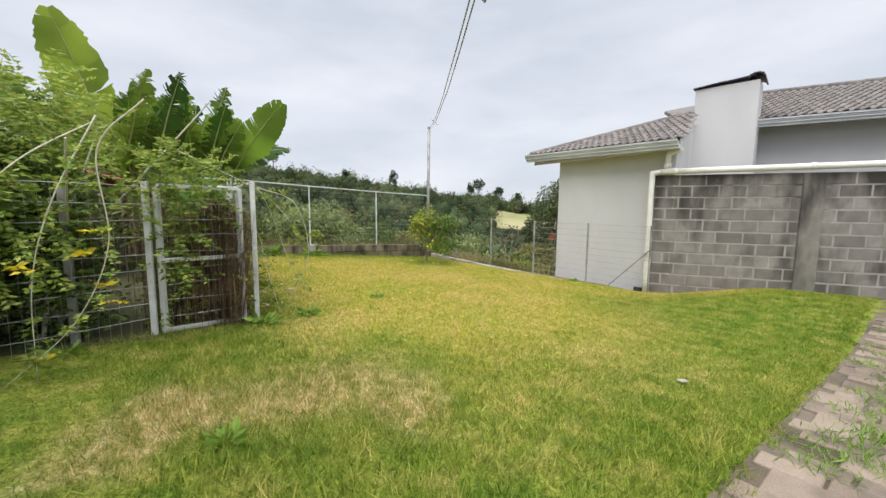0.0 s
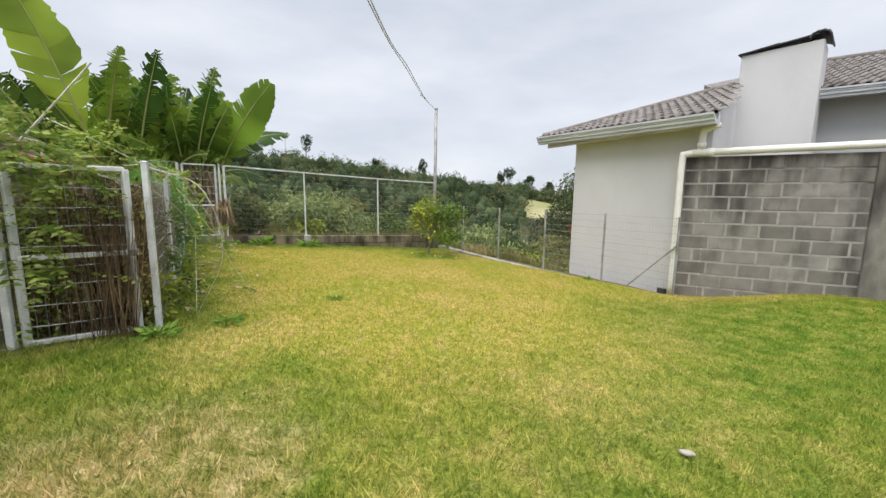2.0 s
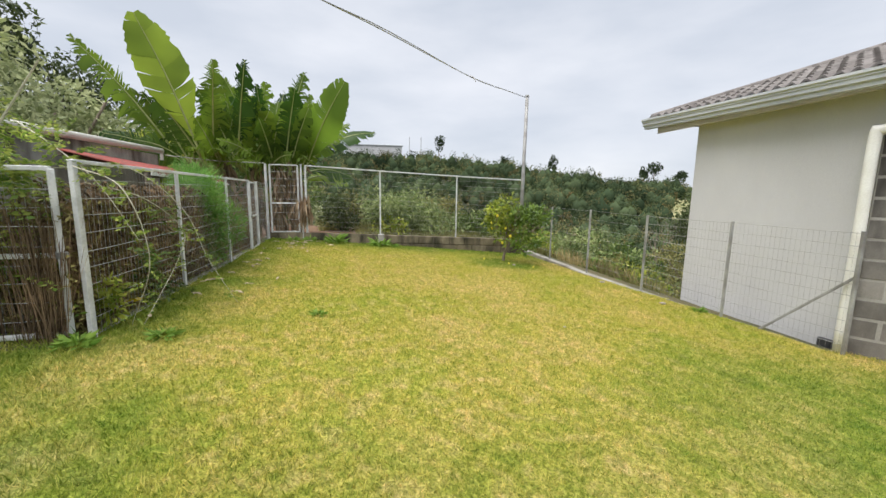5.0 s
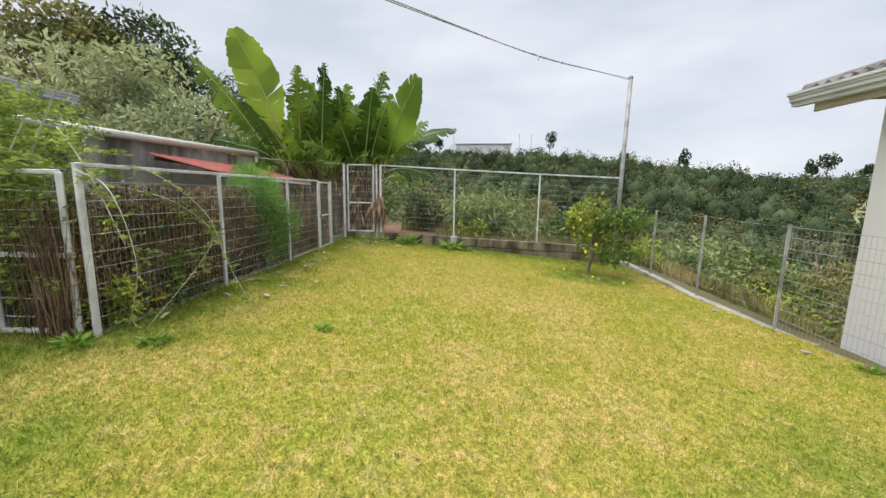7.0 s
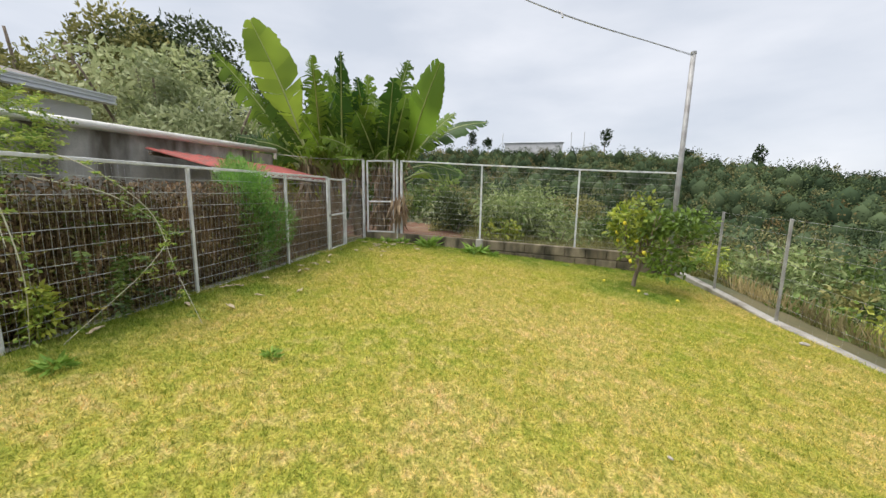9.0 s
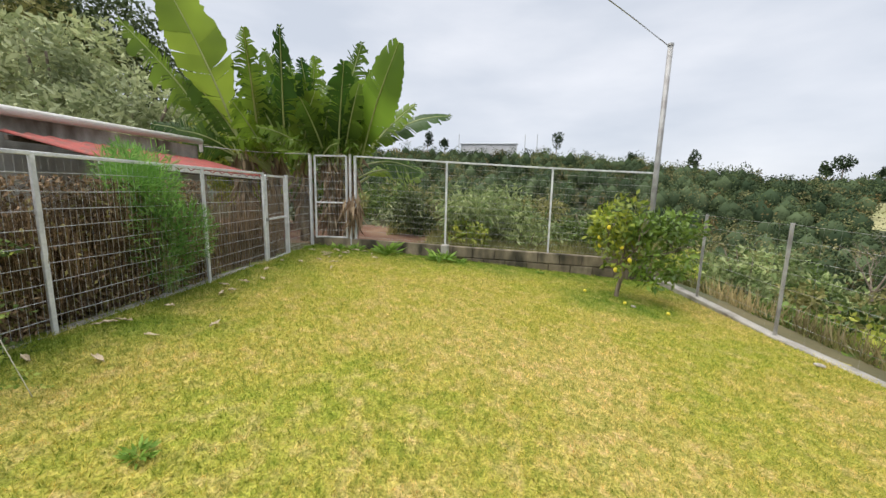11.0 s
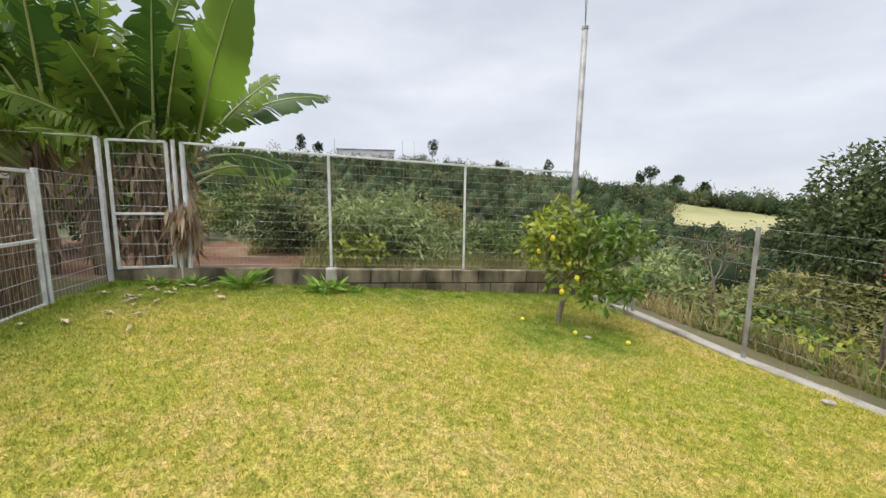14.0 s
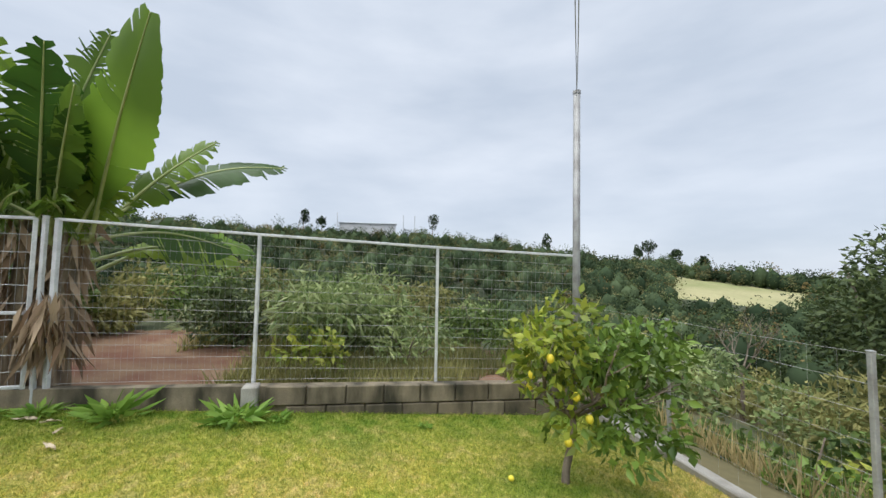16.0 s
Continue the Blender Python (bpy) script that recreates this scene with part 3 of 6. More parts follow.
def build_far_fence():
    f = thing("far_fence", "tall galvanised mesh fence standing on the low wall", "fence")
    spots = [(-6.04, 7.49, 2.40), (-5.055, 8.894, 2.33), (-3.868, 10.425, 2.252), (-2.68, 11.75, 2.19)]
    for i, (x, y, z) in enumerate(spots[:3]):
        post(f, x, y, wall_top(math.hypot(x + 6.04, y - 7.49)) - 0.02, z, 0.042 if i == 0 else 0.033)
    for a, b in zip(spots, spots[1:]):
        ka, kb = math.hypot(a[0] + 6.04, a[1] - 7.49), math.hypot(b[0] + 6.04, b[1] - 7.49)
        mesh_panel(f, (a[0], a[1], wall_top(ka) + 0.03, a[2]), (b[0], b[1], wall_top(kb) + 0.03, b[2]), 13, 0.05, 0.0018, OLD_STEEL)
        bm = bmesh.new()
        bar(bm, (a[0], a[1], a[2]), (b[0], b[1], b[2]), 0.028)
        part("top_rail", bm, STEEL, f)
    p = thing("tall_pole", "tall slender galvanised pole at the lawn corner", "pole")
    bm = bmesh.new()
    tube(bm, [(-2.70, 11.72, 0.15), (-2.68, 11.71, 2.2), (-2.66, 11.70, 4.27)], [0.05, 0.045, 0.042], 10)
    part("shaft", bm, OLD_STEEL, p, smooth=True)
    bm = bmesh.new()
    tube(bm, [(-2.66, 11.7, 4.26), (-2.66, 11.7, 4.30)], 0.048, 10)
    part("cap", bm, OLD_STEEL, p)
    g = thing("back_gate", "galvanised mesh gate with a cross bar before banana plants", "gate")
    post(g, -6.085, 7.41, 0.7, 2.42, 0.036)
    gate_leaf(g, (-6.13, 7.35), (-6.48, 6.87), 0.86, 2.40, 0.44, 0.034, 10)
    bm = bmesh.new()
    for a, b in (((*at(8.98, -0.44), 2.5), (-6.5, 6.8, 2.42)),):
        tube(bm, [a, ((a[0] + b[0]) / 2, (a[1] + b[1]) / 2, 2.43), b], 0.008, 6)
    tagged(part("guy_wire", bm, OLD_STEEL), "thin taut wire above the mesh fence", "wire")


build_far_fence()


# ---- right fence on its kerb ----
def build_right_fence():
    f = thing("right_fence", "low mesh fence with grey tube posts on a kerb", "fence")
    spots = [(-2.55, 11.85, 0.33, 1.56), (-1.655, 11.31, 0.26, 1.53), (-0.466, 10.415, 0.22, 1.525), (0.69, 9.76, 0.17, 1.49), (1.854, 8.996, 0.12, 1.49), (2.943, 8.342, 0.10, 1.48)]
    for x, y, z0, z1 in spots[1:]:
        post(f, x, y, z0 - 0.1, z1, 0.032, mat=OLD_STEEL)
    for a, b in zip(spots, spots[1:]):
        mesh_panel(f, (a[0], a[1], a[2] + 0.04, a[3] - 0.01), (b[0], b[1], b[2] + 0.04, b[3] - 0.01), 10 if b[0] > 1.0 else 7, 0.05 if b[0] > 1.0 else 0.16, 0.0026 if b[0] > 1 else 0.0014, OLD_STEEL)
    bm = bmesh.new()
    bar(bm, (2.95, 8.36, 1.02), (2.25, 8.76, 0.16), 0.025)
    part("brace", bm, OLD_STEEL, f, "thin diagonal steel brace")
    bm = bmesh.new()
    line = [(-2.75, 11.98, 0.33), *[(x, y, z) for x, y, z, _ in spots[1:]]]
    for a, b in zip(line, line[1:]):
        a, b = Vector(a), Vector(b)
        box(bm, (a + b) / 2 - Vector((0, 0, 0.13)), ((b - a).length + 0.02, 0.13, 0.3), (b - a).to_track_quat("X", "Z").to_matrix().to_4x4(), 0.012)
    tagged(part("kerb_right", bm, CONCRETE), "narrow weathered concrete kerb along the lawn edge", "kerb", kind="structure")


build_right_fence()


# ---- house ----
def quad(bm, pts):
    bm.faces.new([bm.verts.new(p) for p in pts])


def slab(bm, pts, depth):
    """A plate with thickness under the polygon pts."""
    top = [bm.verts.new(p) for p in pts]
    low = [bm.verts.new((p[0], p[1], p[2] - depth)) for p in pts]
    bm.faces.new(top)
    bm.faces.new(low[::-1])
    for i in range(len(pts)):
        j = (i + 1) % len(pts)
        bm.faces.new((top[j], top[i], low[i], low[j]))


def wall_run(bm, a, b, z0, z1, thick=0.18, z1b=None):
    """A straight wall between plan places whose outer face runs from a to b (thickness to its left)."""
    a, b = Vector(a), Vector(b)
    side = Vector((-(b - a).y, (b - a).x)).normalized() * thick
    zb = z1 if z1b is None else z1b
    corners = [(a, z1), (b, zb), (b + side, zb), (a + side, z1)]
    top = [bm.verts.new((p.x, p.y, z)) for p, z in corners]
    low = [bm.verts.new((p.x, p.y, z0)) for p, _ in corners]
    bm.faces.new(top)
    bm.faces.new(low[::-1])
    for i in range(4):
        j = (i + 1) % 4
        bm.faces.new((top[j], top[i], low[i], low[j]))


def tile_mesh():
    """One wavy clay tile, 0.23 wide and 0.42 long, lying along +y."""
    bm = bmesh.new()
    prof = [(-0.115, 0.012), (-0.085, 0.0), (-0.045, 0.004), (-0.01, 0.03), (0.03, 0.052), (0.07, 0.05), (0.105, 0.022), (0.118, 0.005)]
    rows = []
    for y, dz in ((0.0, 0.036), (0.42, 0.0)):
        rows.append([bm.verts.new((x, y, z + dz)) for x, z in prof])
    rows.append([bm.verts.new((x, 0.0, z + 0.004)) for x, z in prof])
    for i in range(len(prof) - 1):
        bm.faces.new((rows[0][i], rows[0][i + 1], rows[1][i + 1], rows[1][i]))
        bm.faces.new((rows[2][i], rows[2][i + 1], rows[0][i + 1], rows[0][i]))
    mesh = bpy.data.meshes.new("roof_tile")
    bm.normal_update()
    bm.to_mesh(mesh)
    bm.free()
    mesh.materials.append(TILE)
    return mesh


def lay_tiles(parent, mesh, origin, along, up, inside, cols, rows):
    """Tiles on a slope, row by row from the eave."""
    o, a, u = Vector(origin), Vector(along).normalized(), Vector(up).normalized()
    turn = Matrix((a, u, a.cross(u))).transposed().to_4x4()
    rnd = random.Random(3)
    for r in range(rows):
        for c in range(cols):
            p = o + a * (c * 0.155) + u * (r * 0.27)
            if not inside(p + u * 0.1):
                continue
            t = new("tile", mesh)
            t.parent = parent
            t.matrix_local = Matrix.Translation(p + Vector((0, 0, 0.012 + rnd.uniform(0, 0.006)))) @ turn @ Matrix.Diagonal((0.72, 0.74, 0.8, 1)) @ pose(0, 0, 0, rnd.uniform(-1, 1), rnd.uniform(-1, 1), rnd.uniform(-1.5, 1.5))


def gutter_run(parent, a, b, label=""):
    """A box gutter with two lips along an eave."""
    a, b = Vector(a), Vector(b)
    t = (b - a).normalized()
    outw = Vector((t.y, -t.x, 0)).normalized()
    bm = bmesh.new()
    prof = [(0.0, -0.035), (0.085, -0.035), (0.085, 0.005), (0.12, 0.02), (0.12, 0.06), (0.135, 0.065), (0.135, 0.08), (0.155, 0.095), (0.155, 0.125), (0.14, 0.125), (0.13, 0.1), (0.0, 0.02)]
    ends = [[bm.verts.new(p + outw * x + Vector((0, 0, z))) for x, z in prof] for p in (a, b)]
    for i in range(len(prof)):
        j = (i + 1) % len(prof)
        bm.faces.new((ends[0][i], ends[0][j], ends[1][j], ends[1][i]))
    bm.faces.new(ends[0][::-1])
    bm.faces.new(ends[1])
    return part("gutter", bm, GUTTER, parent, label)


def build_house():
    h = thing("neighbour_house", "white rendered house with grey clay tile roof", "house")
    W0, W1, W2 = (1.24, 10.10), (3.32, 8.49), (4.25, 10.62)
    bm = bmesh.new()
    wall_run(bm, W0, W1, -1.2, 3.0)
    part("wall", bm, WHITE_WALL, h)
    bm = bmesh.new()
    wall_run(bm, W1, W2, -1.0, 3.08, 0.18, 3.95)
    part("wall", bm, WHITE_WALL, h)
    bm = bmesh.new()
    wall_run(bm, (3.9, 13.5), W0, -1.5, 3.0)
    part("wall", bm, WHITE_WALL, h)
    bm = bmesh.new()
    wall_run(bm, (4.6, 11.15), (10.5, 9.57), -1.0, 3.9)
    part("wall", bm, WHITE_WALL, h)
    bm = bmesh.new()
    wall_run(bm, (10.4, 9.6), (12.0, 15.0), -1.0, 3.9)
    part("wall", bm, WHITE_WALL, h)
    # left roof, hipped towards the valley
    A, B, C = Vector((0.52, 10.24, 3.13)), Vector((3.26, 8.10, 3.06)), Vector((4.15, 10.75, 4.05))
    D = Vector((4.0, 13.9, 3.2))
    bm = bmesh.new()
    slab(bm, [A, B, C], 0.09)
    slab(bm, [A + Vector((0.02, 0.05, 0)), C + Vector((0, 0.03, 0)), D], 0.09)
    roof = part("roof", bm, TILE, h, "low roof of weathered grey clay tiles")
    # right roof
    E, F = Vector((5.35, 10.38, 3.80)), Vector((10.9, 8.9, 3.80))
    G, H = Vector((11.8, 12.2, 5.15)), Vector((6.2, 13.7, 5.15))
    K = Vector((4.2, 13.0, 4.7))
    bm = bmesh.new()
    slab(bm, [E, F, G, H], 0.09)
    slab(bm, [E, H, K, C + Vector((0.3, 0.2, -0.25))], 0.09)
    slab(bm, [H + Vector((0, 0.02, 0)), G + Vector((0, 0.02, 0)), Vector((12.6, 15.2, 3.8)), Vector((7.0, 16.6, 3.8))], 0.09)
    roof2 = part("roof", bm, TILE, h, "higher roof of weathered grey clay tiles")
    mesh = tile_mesh()
    along = B - A
    nrm = along.cross(C - A)
    up = nrm.cross(along) if nrm.z > 0 else along.cross(nrm)
    up = up if up.z > 0 else -up

    def in_left(p):
        v0, v1, v2 = (B - A).xy, (C - A).xy, (p - A).xy
        den = v0.x * v1.y - v1.x * v0.y
        a, b = (v2.x * v1.y - v1.x * v2.y) / den, (v0.x * v2.y - v2.x * v0.y) / den
        return a > -0.03 and b > -0.05 and a + b < 1.03

    lay_tiles(roof, mesh, A - up.normalized() * 0.02, along, up, in_left, 25, 14)
    al2, up2 = F - E, H - E
    up2 = (up2 - al2.normalized() * up2.dot(al2.normalized())).normalized()
    lay_tiles(roof2, mesh, E - up2 * 0.04, al2, up2, lambda p: (p - E).dot(al2.normalized()) < 5.4, 22, 13)
    # hip and ridge caps
    for a, b, par in ((A, C, roof), (H, G, roof2)):
        cnt = max(3, int((b - a).length / 0.33))
        for i in range(cnt):
            bm = bmesh.new()
            p, q = a.lerp(b, i / cnt), a.lerp(b, (i + 1.12) / cnt)
            tube(bm, [p + Vector((0, 0, 0.02)), q + Vector((0, 0, 0.035))], [0.085, 0.07], 8)
            part("ridge_cap", bm, TILE, par, smooth=True)
    gutter_run(h, (A.x - 0.05, A.y + 0.02, A.z - 0.12), (B.x, B.y, B.z - 0.12), "pale grey folded metal gutter")
    gutter_run(h, (E.x, E.y, E.z - 0.13), (F.x, F.y, F.z - 0.13), "pale grey folded metal gutter")
    for a, b in ((B, C),):
        bm = bmesh.new()
        wall_run(bm, (a.x + 0.02, a.y), (b.x + 0.02, b.y), 2.86, a.z + 0.03, 0.03, b.z + 0.03)
        for v in bm.verts:
            if v.co.z < 2.9 and (v.co.xy - b.xy).length < 0.2:
                v.co.z = b.z - 0.14
        part("verge_board", bm, GUTTER, h)
    bm = bmesh.new()
    wall_run(bm, (A.x + 0.1, A.y + 0.04), (B.x, B.y + 0.06), 2.90, 3.03, 0.03)
    part("fascia", bm, SOFFIT, h)
    bm = bmesh.new()
    slab(bm, [(A.x + 0.1, A.y + 0.06, 2.96), (B.x, B.y + 0.1, 2.96), (W1[0], W1[1], 2.96), (W0[0], W0[1], 2.96)], 0.015)
    part("soffit", bm, SOFFIT, h)
    bm = bmesh.new()
    box(bm, (2.93, 8.75, 0.14), (0.32, 0.05, 0.10), pose(0, 0, 0, 0, 0, -37.8), 0.006)
    part("vent", bm, BLACK_SHEET, h, "low dark vent opening")
    # chimney
    ch = thing("chimney", "white rendered barbecue chimney with a bent sheet cap", "chimney")
    turn = pose(0, 0, 0, 0, 0, -28.3)
    bm = bmesh.new()
    mid = Vector((4.71, 10.275, 0)) + Vector((0.474, 0.88, 0)) * 0.36
    box(bm, (mid.x, mid.y, 3.15), (1.16, 0.72, 2.86), turn, 0.012)
    part("shaft", bm, WHITE_WALL, ch)
    r = turn @ Vector((1, 0, 0))
    for k, dz, ln, tilt in ((-0.32, 0.03, 0.62, -5), (0.2, 0.06, 0.6, -4)):
        bm = bmesh.new()
        box(bm, (mid.x + r.x * k, mid.y + r.y * k, 4.62 + dz), (ln, 0.84, 0.025), turn @ pose(0, 0, 0, 4, tilt, 0), 0.004)
        part("cap_sheet", bm, BLACK_SHEET, ch, "thin dark rusty sheet")
    bm = bmesh.new()
    for a in range(5):
        b = (-1.1 + 0.55 * a)
        k = 0.52 + 0.13 * math.sin(b)
        box(bm, (mid.x + r.x * k, mid.y + r.y * k, 4.62 + 0.09 * math.cos(b)), (0.085, 0.86, 0.025), turn @ pose(0, 0, 0, 0, math.degrees(b), 0), 0.004)
    part("cap_tile", bm, BLACK_SHEET, ch, "dark curved ridge tile at the broken end")
    for k in (-0.5, -0.1, 0.46):
        bm = bmesh.new()
        box(bm, (mid.x + r.x * k, mid.y + r.y * k, 4.61), (0.08, 0.5, 0.08), turn @ pose(0, 0, 0, 0, 8, 0), 0.008)
        part("cap_support", bm, BLACK_SHEET, ch)
    # pipes
    p = thing("rain_pipe", "white plastic rainwater pipe over the block wall", "pipe")
    bm = bmesh.new()
    tube(bm, smooth_line([(2.925, 8.47, 0.15), (2.925, 8.47, 1.4), (2.92, 8.46, 2.42), (2.96, 8.455, 2.50), (3.06, 8.45, 2.525)], 5), 0.05, 12)
    part("downpipe", bm, PVC, p, smooth=True)
    bm = bmesh.new()
    tube(bm, [(3.05, 8.45, 2.525), (5.0, 8.26, 2.56), (8.6, 7.9, 2.62)], 0.055, 12)
    part("long_pipe", bm, PVC, p, smooth=True)
    bm = bmesh.new()
    tube(bm, smooth_line([(3.17, 8.45, 2.54), (3.17, 8.44, 2.78), (3.18, 8.42, 2.86), (3.26, 8.36, 2.90), (3.36, 8.30, 2.93)], 5), 0.05, 12)
    part("upper_pipe", bm, PVC, p, smooth=True)
    for a, b in (((3.17, 8.45, 2.60), (3.17, 8.445, 2.68)), ((3.25, 8.43, 2.53), (3.33, 8.42, 2.53)), ((5.3, 8.23, 2.566), (5.38, 8.222, 2.568))):
        bm = bmesh.new()
        tube(bm, [a, b], 0.064, 12)
        part("collar", bm, PVC, p, smooth=True)


build_house()


# ---- left: neighbour's wall, shed roof, far eave ----
def build_left_side():
    bm = bmesh.new()
    wall_run(bm, at(9.0, -0.76), at(-0.5, -0.76), 0.2, 2.50, 0.18)
    tagged(part("wall_left", bm, BOUNDARY), "stained grey rendered boundary wall", "wall", kind="structure")
    p = thing("gutter_pipe", "white plastic pipe along the top of a wall", "pipe")
    bm = bmesh.new()
    a, b = at(-0.5, -0.5), at(8.98, -0.5)
    tube(bm, [(*a, 2.42), (*b, 2.58)], 0.055, 10)
    part("long_pipe", bm, PVC, p, smooth=True)
    bm = bmesh.new()
    tube(bm, [(*b, 2.60), (*b, 2.40)], 0.03, 8)
    part("drop", bm, PVC, p)
    s = thing("shed", "lean-to with a faded red sheet roof behind the mesh", "shed")
    bm = bmesh.new()
    nx, depth = 60, 6
    rows = []
    for j in range(depth + 1):
        g = j / depth
        rows.append([bm.verts.new((*at(5.95 + 3.1 * i / nx, -0.42 + 1.12 * g), 2.30 - 0.27 * g + 0.022 * math.sin(i * math.pi / 2) - 0.07 * i / nx)) for i in range(nx + 1)])
    for r0, r1 in zip(rows, rows[1:]):
        for i in range(nx):
            bm.faces.new((r0[i], r0[i + 1], r1[i + 1], r1[i]))
    sheet = part("roof_sheet", bm, RED_SHEET, s, "faded red corrugated sheet", True)
    sheet.modifiers.new("thickness", "SOLIDIFY").thickness = 0.012
    for q in (6.0, 7.5, 9.0):
        bm = bmesh.new()
        bar(bm, (*at(q, 0.6), 0.6), (*at(q, 0.6), 2.0), 0.07)
        part("post", bm, BARK, s)
    for d, z in ((0.6, 2.0), (-0.35, 2.24)):
        bm = bmesh.new()
        bar(bm, (*at(5.95, d), z), (*at(9.05, d), z - 0.07), 0.05)
        part("beam", bm, BARK, s)
    bm = bmesh.new()
    wall_run(bm, at(9.0, 0.1), at(6.3, 0.1), 0.55, 1.05, 0.14)
    tagged(part("rubble_wall", bm, MOSSY), "low dark stone ledge under the shed roof", "ledge")
    bm = bmesh.new()
    x, y = at(6.95, 0.95)
    box(bm, (x, y, 0.98), (0.36, 0.02, 0.5), pose(0, 0, 0, 0, 0, 142) @ pose(0, 0, 0, 14, 8, 0), 0.004)
    tagged(part("leaning_slab", bm, CONCRETE), "thin grey slab leaning under the shed roof", "slab")
    bm = bmesh.new()
    bar(bm, (*at(5.9, 0.69), 2.015), (*at(9.05, 0.69), 1.945), 0.02, 0.05)
    part("eave_strip", bm, PVC, s, "pale strip along the eave")
    h = thing("far_left_house", "pale house with a grey gutter beyond the wall", "house")
    bm = bmesh.new()
    wall_run(bm, at(9.0, -5.5), at(-4, -5.5), 0.0, 3.6)
    part("wall", bm, WHITE_WALL, h)
    bm = bmesh.new()
    wall_run(bm, at(9.0, -11), at(9.0, -5.5), 0.0, 3.6)
    part("wall", bm, WHITE_WALL, h)
    bm = bmesh.new()
    slab(bm, [(*at(9.3, -5.0), 3.86), (*at(-4, -5.0), 3.86), (*at(-4, -9), 5.0), (*at(8.0, -9), 5.0)], 0.1)
    part("roof", bm, TILE, h)
    g0, g1 = at(-4, -5.0), at(9.3, -5.0)
    gutter_run(h, (*g0, 3.76), (*g1, 3.76), "pale grey folded metal gutter")
    bm = bmesh.new()
    bar(bm, (*at(-4, -4.96), 3.70), (*at(9.3, -4.96), 3.70), 0.2, 0.03)
    part("fascia", bm, GUTTER, h)


build_left_side()


# ---- overhead cables ----
def build_cables():
    c = thing("overhead_cable", "thin grey cables sagging from the pole", "cable")
    for off, dz in ((0.0, 0.0), (0.025, -0.02)):
        pts = [(-2.66, 11.7, 4.25 + dz), (-1.9 + off, 9.45, 3.82 + dz), (-1.12 + off, 7.15, 3.39 + dz), (-0.34 + off, 4.86, 3.06), (0.05 + off, 3.68, 2.90 + dz), (0.7 + off, 1.8, 2.78), (1.4 + off, -0.3, 2.76 + dz), (2.6 + off, -4, 2.95)]
        bm = bmesh.new()
        tube(bm, smooth_line(pts, 6), 0.0042, 5)
        part("strand", bm, CABLE, c)
    for y in (7.1, 2.1, 1.85):
        x = -2.66 + 0.339 * (11.7 - y)
        z = 3.38 if y > 5 else 2.80
        bm = bmesh.new()
        tube(bm, smooth_line([(x - 0.05, y, z + 0.03), (x + 0.03, y, z - 0.01), (x + 0.07, y - 0.02, z - 0.07)], 4), 0.009, 5)
        part("tie", bm, CABLE, c)


build_cables()


# ---- plants ----
def banana_leaf(base, tip, width, seed, arch=0.25, mat=None, torn=0.5, roll=0.0):
    """Blade of many torn strips on a stout midrib; returns blade and rib as bmeshes."""
    rnd = random.Random(seed)
    b, t = Vector(base), Vector(tip)
    run = t - b
    flat = Vector((run.x, run.y, 0))
    sag = Vector((0, 0, 1)) * run.length * arch
    steps = 46
    rib = []
    for i in range(steps + 1):
        f = i / steps
        rib.append(b + run * f + sag * (math.sin(math.pi * min(1, f * 1.05)) - 0.35 * f * f))
    view = Vector((0.92, -0.35, 0.1)) if flat.length < 0.9 else Vector((0.8, -0.45, 0.45))
    blade, stalk = bmesh.new(), bmesh.new()
    tube(stalk, rib[:-1], [0.024 * (1 - 0.88 * i / steps) + 0.003 for i in range(steps)], 5)
    for sgn in (-1, 1):
        prev = None
        droop = rnd.uniform(0.05, 0.25)
        for i in range(7, steps):
            f = (i - 7) / (steps - 7)
            w = width * 0.5 * min(1, 3.2 * f + 0.12) * (1 - f ** 3) ** 0.65
            ax = (rib[i + 1] - rib[i - 1]).normalized()
            side = ax.cross(view).normalized() * sgn
            side = Matrix.Rotation(roll, 3, ax) @ side
            lift = side.cross(ax).normalized() * sgn
            if rnd.random() < torn * 0.62 + 0.05:
                droop = rnd.uniform(-0.15, 0.95) * (0.1 + torn)
                prev = None
            w2 = w * rnd.uniform(0.9 - 0.3 * torn, 1.0)
            fwd = ax * w * 0.45
            row = [blade.verts.new(p) for p in (rib[i], rib[i] + side * w2 * 0.5 + fwd * 0.4 + lift * w * 0.07, rib[i] + side * w2 + fwd + Vector((0, 0, -droop * w)) - lift * w * 0.04)]
            if prev is None:
                back = ax * (run.length / steps) * 0.97
                prev = [blade.verts.new(v.co - back * (1.0, 1.0 - 0.4 * torn, rnd.uniform(0.25, 0.8) - 0.45 * torn)[k]) for k, v in enumerate(row)]
            for k in range(2):
                blade.faces.new((prev[k], prev[k + 1], row[k + 1], row[k]))
            prev = row
    return blade, stalk


